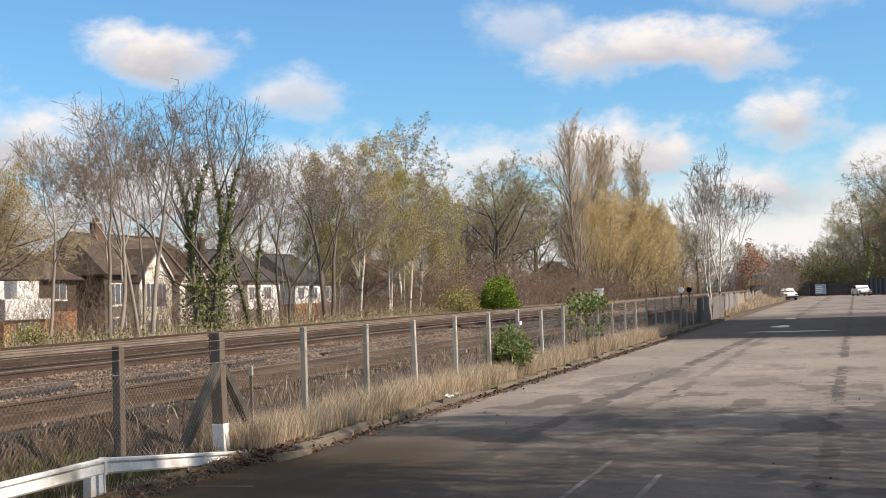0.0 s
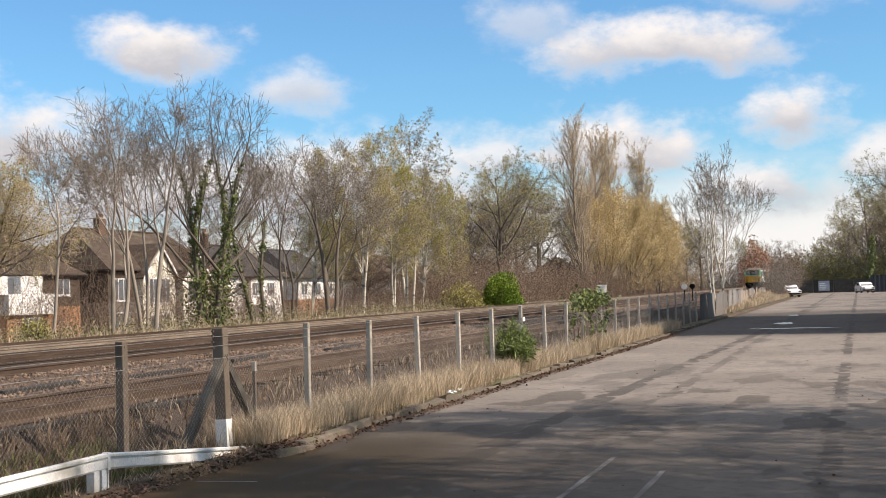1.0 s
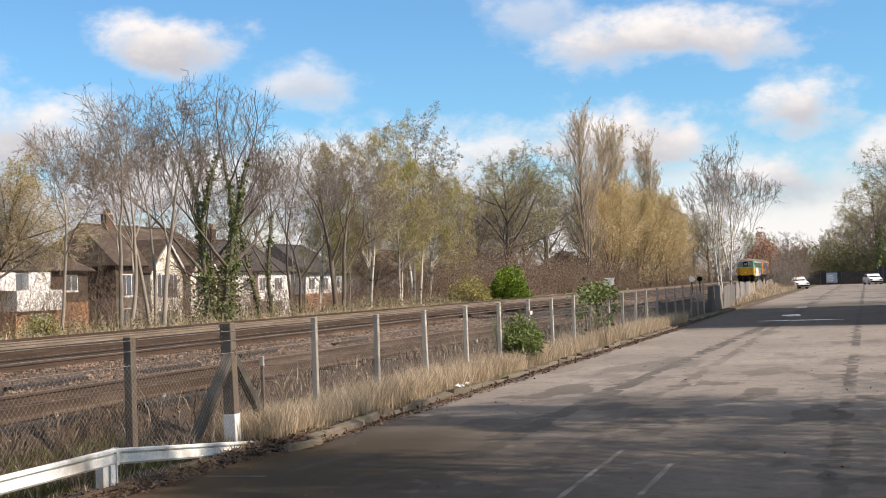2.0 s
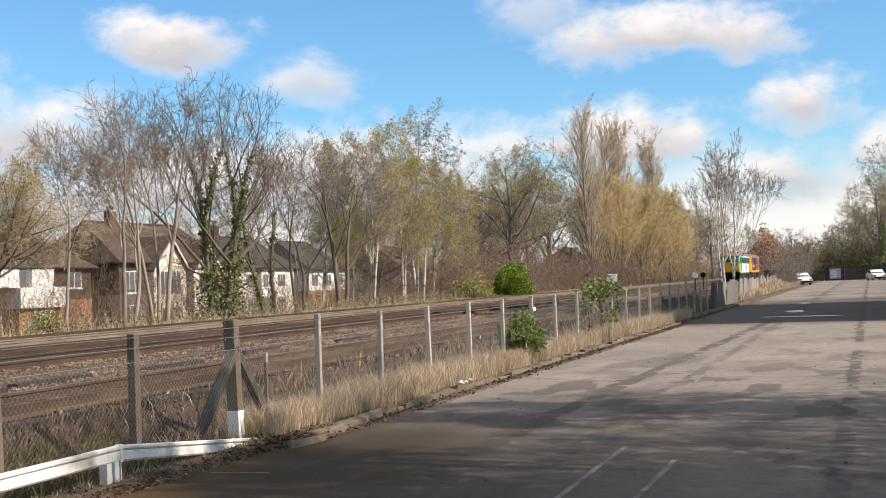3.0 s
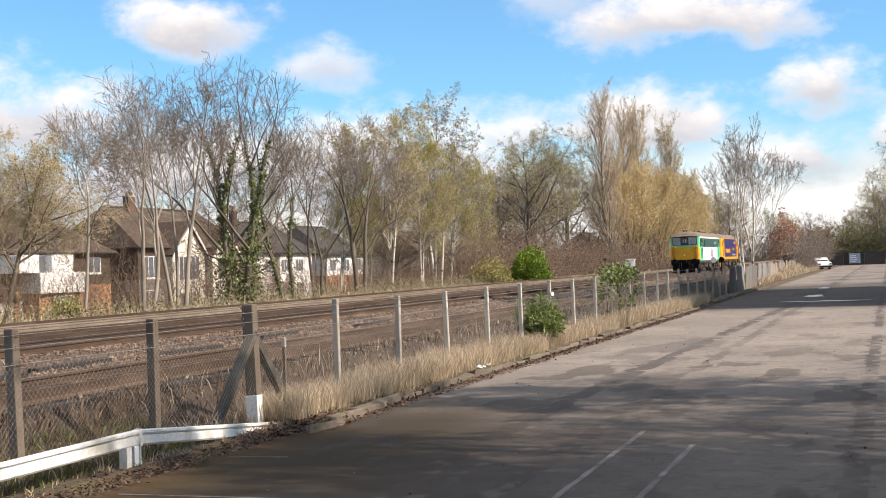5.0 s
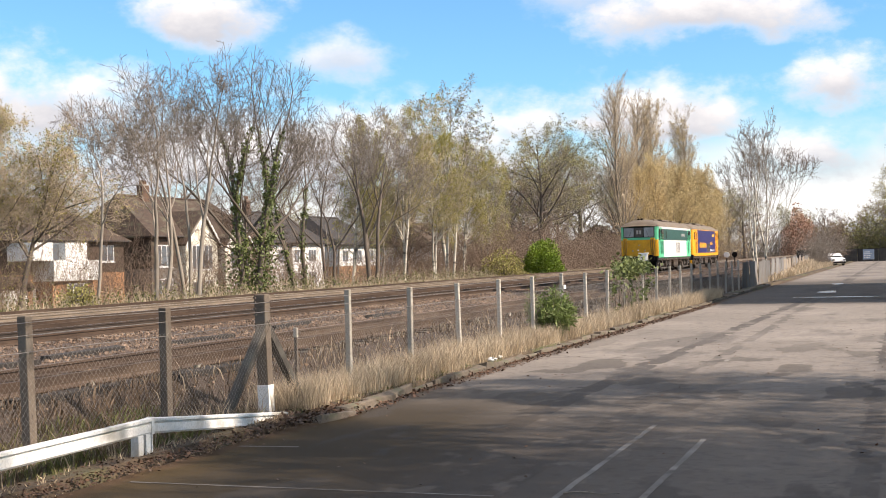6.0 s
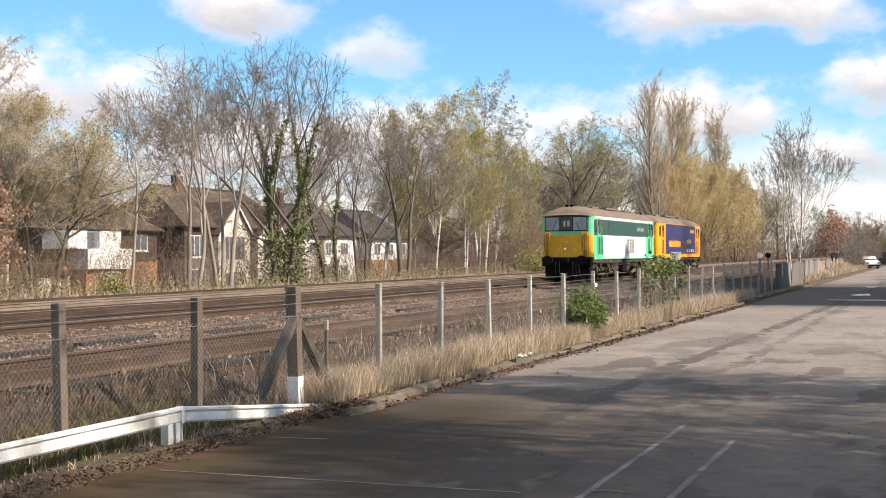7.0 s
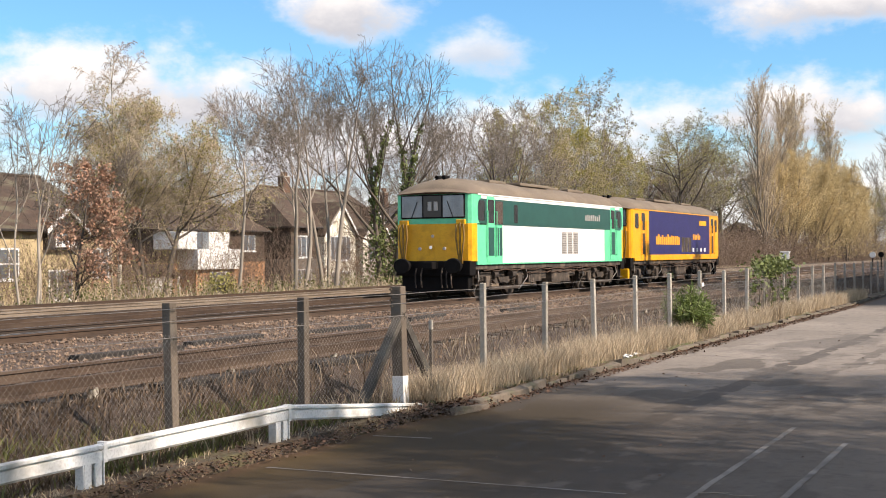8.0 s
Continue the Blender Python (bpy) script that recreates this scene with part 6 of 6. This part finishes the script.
def build_lineside():
    # marker stake
    s = empty("marker_stake", pose(-8.35, 17.05, 0))
    part("stake", bx(-0.022, -0.022, -0.15, 0.022, 0.022, 0.95, 0.004), M_concrete_old, s)
    part("stake_top", bx(-0.027, -0.027, 0.92, 0.027, 0.027, 1.06, 0.005), M_concrete, s, "pale worn top")
    tagged(s, "thin marker stake with a pale top behind the fence", "stake")
    # equipment cabinet on legs
    c = empty("lineside_cabinet", pose(-9.25, 48.6, 0.1, 0, 0, 8))
    part("body", bx(-0.15, -0.18, 1.32, 0.15, 0.18, 1.90, 0.01), M_white_paint, c, "pale grey cabinet body")
    part("door", bx(0.15, -0.16, 1.35, 0.164, 0.16, 1.87, 0.004), M_concrete, c, "grey cabinet door")
    part("lid", bx(-0.18, -0.21, 1.90, 0.18, 0.21, 1.935, 0.008), M_white_paint, c)
    for yy in (-0.12, 0.12):
        part("leg", bx(-0.04, yy - 0.03, -0.2, 0.04, yy + 0.03, 1.32), M_concrete_old, c)
    tagged(c, "pale grey lineside equipment cabinet raised on legs", "cabinet")
    # two small signals seen from behind and in front
    for dy, m, lab in ((0.0, M_white_paint, "small round white-faced signal on a post"), (1.9, M_black, "small black-backed signal on a post")):
        g = empty("ground_signal", pose(-14.6, 115 + dy * 3, 0.4))
        bm = bmesh.new()
        cyl(bm, (0, 0, -0.2), (0, 0, 1.1), 0.05)
        part("post", bm, M_black, g)
        bm = bmesh.new()
        cyl(bm, (0, -0.06, 1.32), (0, 0.06, 1.32), 0.25, n=20)
        part("disc", bm, m, g)
        part("lamp_box", bx(-0.14, 0.06, 1.14, 0.14, 0.3, 1.5, 0.02), M_black, g)
        tagged(g, lab, "signal", "small signals")


build_lineside()


def build_sheet_fence():
    """Grey sheet panels that carry on where the chain-link ends."""
    f = empty("panel_fence")
    rng = random.Random(9)
    metal = mat("weathered_sheet", (0.21, 0.205, 0.20), (0.15, 0.145, 0.14), 1.5, 0.7, 0.2, c3=(0.20, 0.16, 0.12), spread=0.3)
    boards = mat("weathered_boards", (0.25, 0.21, 0.165), (0.17, 0.14, 0.11), 1.5, 0.9, spread=0.25)
    shared = {}
    for key, m, hh in (("metal", metal, 1.5), ("board", boards, 1.35)):
        bm = bmesh.new()
        pts = []
        for i in range(25):
            pts.append((0.02 * (1 if i % 2 else -1), -1.15 + 2.3 * i / 24))
        pts = pts + [(a + 0.012, b) for a, b in pts[::-1]]
        prism(bm, pts, "z", 0.0, hh)
        me = bpy.data.meshes.new("panel")
        bm.to_mesh(me)
        bm.free()
        me.materials.append(m)
        shared[key] = me
    y = 69.4
    i = 0
    while y < 166:
        x = np.interp(y, [69, 90, 166], [-7.95, -8.3, -10.6])
        p = part("panel", shared["metal" if (y < 96 and rng.random() < 0.8) or rng.random() < 0.25 else "board"], None, f)
        p.matrix_local = pose(x, y, -0.05 + rng.uniform(-0.1, 0.05), rng.uniform(-2, 2), rng.uniform(-4, 4), 1.4)
        y += 2.36
        i += 1
    tagged(f, "patched fence of grey metal sheets and weathered boards", "fence")


build_sheet_fence()
M_carwhite = mat("white_car_paint", (0.80, 0.80, 0.80), (0.76, 0.76, 0.76), 2, 0.25, bump=0, spec=0.6)
M_tyre = mat("tyre_rubber", (0.02, 0.02, 0.02), (0.03, 0.03, 0.03), 5, 0.9)


def vehicle(label, x, y, rz, van):
    """A car or small van: lofted body with bonnet, cabin, glass, wheels."""
    v = empty("van" if van else "car", pose(x, y, 0, 0, 0, rz))
    L, W = (4.4, 1.76) if van else (4.1, 1.70)
    side = [(0.1, 0.25), (L - 0.1, 0.25), (L, 0.5), (L - 0.03, 0.95)]
    side += [(L - 0.1, 1.78), (1.5, 1.84), (0.95, 1.08), (0.12, 0.9), (0.0, 0.6)] if van else [(L - 0.5, 1.02), (L - 1.1, 1.42), (1.75, 1.46), (1.0, 0.98), (0.12, 0.82), (0.0, 0.55)]
    bm = prism(bmesh.new(), [(a, b) for a, b in side], "x", -W / 2, W / 2)
    bmesh.ops.bevel(bm, geom=list(bm.edges), offset=0.06, segments=2, affect="EDGES")
    part("body", bm, M_carwhite, v)
    g = [(1.02, 1.10), (1.46, 1.74), (1.52, 1.74), (1.10, 1.10)] if van else [(1.06, 1.00), (1.74, 1.40), (1.80, 1.40), (1.14, 1.0)]
    part("windscreen", prism(bmesh.new(), [(a - 0.05, b) for a, b in g], "x", -W / 2 + 0.12, W / 2 - 0.12), M_glass, v)
    zz = (1.12, 1.66) if van else (1.02, 1.36)
    for s in (-1, 1):
        a, b = sorted((s * W / 2, s * (W / 2 + 0.008)))
        part("side_window", bx(a, 1.55, zz[0], b, 2.35, zz[1]), M_glass, v)
        if not van:
            part("side_window", bx(a, 2.42, zz[0], b, 3.0, zz[1]), M_glass, v)
        for yy in (0.8, L - 0.8):
            bm = bmesh.new()
            cyl(bm, (s * (W / 2 - 0.16), yy, 0.31), (s * (W / 2 + 0.02), yy, 0.31), 0.31, n=20)
            w = part("wheel", bm, M_tyre, v)
            bm = bmesh.new()
            cyl(bm, (s * (W / 2 + 0.02), yy, 0.31), (s * (W / 2 + 0.03), yy, 0.31), 0.19, n=14)
            part("rim", bm, M_grille, w)
        part("headlight", bx(*sorted((s * 0.5, s * 0.8))[:1], -0.01, 0.6, sorted((s * 0.5, s * 0.8))[1], 0.06, 0.76), M_glass, v)
    part("bumper", bx(-W / 2 + 0.05, -0.05, 0.3, W / 2 - 0.05, 0.06, 0.5, 0.03), M_black, v)
    return tagged(v, label, "van" if van else "car", "parked vehicles")


vehicle("small white hatchback parked at the far end", -7.3, 160, 22, False)
vehicle("white car parked before a dark container", 1.2, 186, 14, False)


def build_far_end():
    b = empty("notice_board", pose(-4.7, 190, 0))
    part("board", bx(-0.75, -0.03, 0.4, 0.75, 0.03, 1.8, 0.01), mat("faded_blue_board", (0.30, 0.36, 0.46), (0.24, 0.29, 0.37), 2, 0.7), b)
    for x in (-0.6, 0.6):
        part("post", bx(x - 0.05, 0.03, -0.1, x + 0.05, 0.12, 1.85), M_concrete_old, b)
    for i in range(4):
        part("text_bar", bx(-0.6, -0.036, 0.6 + 0.26 * i, 0.2 + 0.12 * (i % 3), -0.031, 0.72 + 0.26 * i), M_white_paint, b)
    tagged(b, "faded blue notice board on two posts", "sign")
    c = empty("shipping_container", pose(4.6, 196, -0.3, 0, 0, 4))
    M = mat("dark_blue_steel", (0.018, 0.022, 0.032), (0.013, 0.015, 0.022), 1.5, 0.6, bump=0.1)
    bm = bmesh.new()
    pts = []
    for i in range(41):
        pts.append((-3.0 + 6.0 * i / 40, -1.2 - (0.035 if (i // 2) % 2 else 0)))
    prism(bm, pts + [(3.0, 1.2), (-3.0, 1.2)], "z", 0.12, 2.7)
    part("body", bm, M, c)
    for x in (-3.0, 3.0):
        part("corner_post", bx(x - 0.08, -1.27, 0.0, x + 0.08, -1.1, 2.75, 0.01), M, c)
    tagged(c, "dark steel shipping container at the far end", "container")
    w = empty("boundary_fence", pose(0, 204, 0))
    bm_l = bx(-1.45, -0.03, 0.0, 1.45, 0.03, 1.9)
    dark = mat("dark_timber", (0.055, 0.05, 0.045), (0.035, 0.032, 0.03), 2, 0.95, spread=0.3)
    me = bpy.data.meshes.new("panel")
    bm_l.to_mesh(me)
    bm_l.free()
    me.materials.append(dark)
    for i in range(14):
        p = part("panel", me, None, w)
        p.matrix_local = pose(-14 + 2.95 * i, 0.25 * math.sin(i * 2.1), 0)
    tagged(w, "dark timber panel fence below the far trees", "fence")


build_far_end()


def build_scraps():
    """Old timbers left between the tracks, scraps of rubbish, a fallen twig."""
    M_tim = mat("tarred_timber", (0.035, 0.03, 0.026), (0.022, 0.019, 0.017), 4, 0.9, bump=0.6)
    rng = random.Random(77)
    for x, y, rz in ((-14.4, 20.5, 3), (-14.1, 24.2, -2), (-14.6, 29.5, 5), (-14.0, 17.2, -4), (-14.3, 35.0, 2), (-9.35, 13.2, 1), (-9.3, 16.4, -1)):
        bm = bx(-0.12, -1.25, 0, 0.12, 1.25, 0.12, 0.015)
        for v in bm.verts:
            v.co += Vector((noise.noise(v.co * 3 + Vector((x, y, 0))), 0, noise.noise(v.co * 4 + Vector((y, x, 0))))) * 0.02
        ob = part("old_timber", bm, M_tim)
        ob.matrix_world = pose(x, y, verge_z(x) - 0.03, 0, rng.uniform(-3, 3), rz)
        tagged(ob, "dark tarred old timber lying beside the track", "timber", "old timbers")
    for x, y, z, s in ((-7.22, 22.9, 0.13, 0.10), (-7.35, 11.0, 0.05, 0.07), (-7.3, 23.6, 0.12, 0.06)):
        bm = bmesh.new()
        bmesh.ops.create_icosphere(bm, subdivisions=3, radius=1.0)
        for v in bm.verts:
            k = 0.55 + 0.55 * noise.noise(v.co * 2.6 + Vector((x * 9, y, 0))) + 0.2 * noise.noise(v.co * 7)
            v.co = Vector((v.co.x * k * s, v.co.y * k * s * 1.5, v.co.z * k * s * 0.55))
        ob = part("crumpled_wrapper", bm, M_white_paint)
        ob.matrix_world = pose(x, y, z, 0, 0, rng.uniform(0, 180))
        tagged(ob, "crumpled white plastic wrapper dropped on the verge", "litter", "dropped wrappers")
    t = Tubes()
    t.tube([Vector((0, 0, 0.012)), Vector((0.14, 0.05, 0.02)), Vector((0.30, 0.03, 0.012)), Vector((0.46, 0.10, 0.01))], [0.008, 0.007, 0.005, 0.003], 5)
    t.tube([Vector((0.14, 0.05, 0.02)), Vector((0.24, 0.14, 0.012))], [0.005, 0.002], 5)
    ob = part("fallen_twig", t.mesh("fallen_twig", M_twig))
    ob.matrix_world = pose(-2.75, 10.6, 0)
    tagged(ob, "small fallen twig lying on the tarmac", "twig")


build_scraps()
# ---------------------------------------------------------------- pieces: kerb stones and sleepers
def build_kerb():
    k = tagged(empty("kerb"), "old stone kerb, chipped and stained, along the verge", "kerb", kind="structure")
    rng = random.Random(17)
    shapes = []
    for s in range(6):
        bm = bx(-0.085, -0.425, -0.20, 0.075, 0.425, 0.0, 0.024)
        for v in bm.verts:
            v.co += Vector((noise.noise(v.co * 5 + Vector((s, 0, 0))), noise.noise(v.co * 5 + Vector((0, s, 9))), noise.noise(v.co * 5 + Vector((s, 7, 0))))) * 0.045
        me = bpy.data.meshes.new("kerb_stone")
        bm.to_mesh(me)
        bm.free()
        me.materials.append(M_kerb)
        shapes.append(me)
    y = 15.1
    while y < 84:
        x = np.interp(y, [15, 16.2, 18, 52, 84], [-6.88, -6.98, KERB_X + 0.06, KERB_X, -7.6])
        p = part("kerb_stone", rng.choice(shapes), None, k)
        slope = 5.0 if y < 17 else 0.0
        p.matrix_local = pose(x, y, 0.092 + rng.uniform(-0.045, 0.025), rng.uniform(-2.6, 2.6), rng.uniform(-10, 6), -slope + rng.uniform(-1.5, 1.5))
        y += 0.915
    return k


build_kerb()


def build_sleepers():
    bm = bx(-1.28, -0.125, -0.13, 1.28, 0.125, 0.0, 0.02)
    me = bpy.data.meshes.new("sleeper")
    bm.to_mesh(me)
    bm.free()
    me.materials.append(M_sleeper)
    rng = random.Random(3)
    for t, (y0, y1) in zip(track_things, ((5, 110), (12, 100), (18, 80), (22, 80))):
        y = y0
        while y < y1:
            p = part("sleeper", me, None, t)
            p.matrix_local = pose(rng.uniform(-0.03, 0.03), y, -0.155, 0, 0, rng.uniform(-1, 1))
            y += 0.71
    for t, y0 in zip(track_things, (110.3, 100.3, 80.3, 80.3)):
        v, f = [], []
        y = y0
        while y < 400:
            b = len(v)
            v += [(sx * 1.28, y + sy * 0.125, z) for z in (-0.285, -0.155) for sx, sy in ((-1, -1), (1, -1), (1, 1), (-1, 1))]
            f += [(b + 4, b + 5, b + 6, b + 7), (b, b + 1, b + 5, b + 4), (b + 1, b + 2, b + 6, b + 5), (b + 2, b + 3, b + 7, b + 6), (b + 3, b, b + 4, b + 7)]
            y += 0.71
        part("far_sleepers", mesh_from("far_sleepers", v, f, M_sleeper), None, t)["kind"] = "stuff"


build_sleepers()
def motions():
    """The two coupled locomotives run towards the camera at a nearly steady speed."""
    for thing, lead in ((loco_a, 0.0), (loco_b, 16.36)):
        walk(thing, [(t, pose(TRACKS[1], LOCO_END + LOCO_SPEED * (8.0 - t) + 0.12 * (8.0 - t) ** 2 + lead, RAIL)) for t in (0.0, 1.0, 2.0, 3.0, 4.0, 5.0, 6.0, 7.0, 8.0)])


motions()
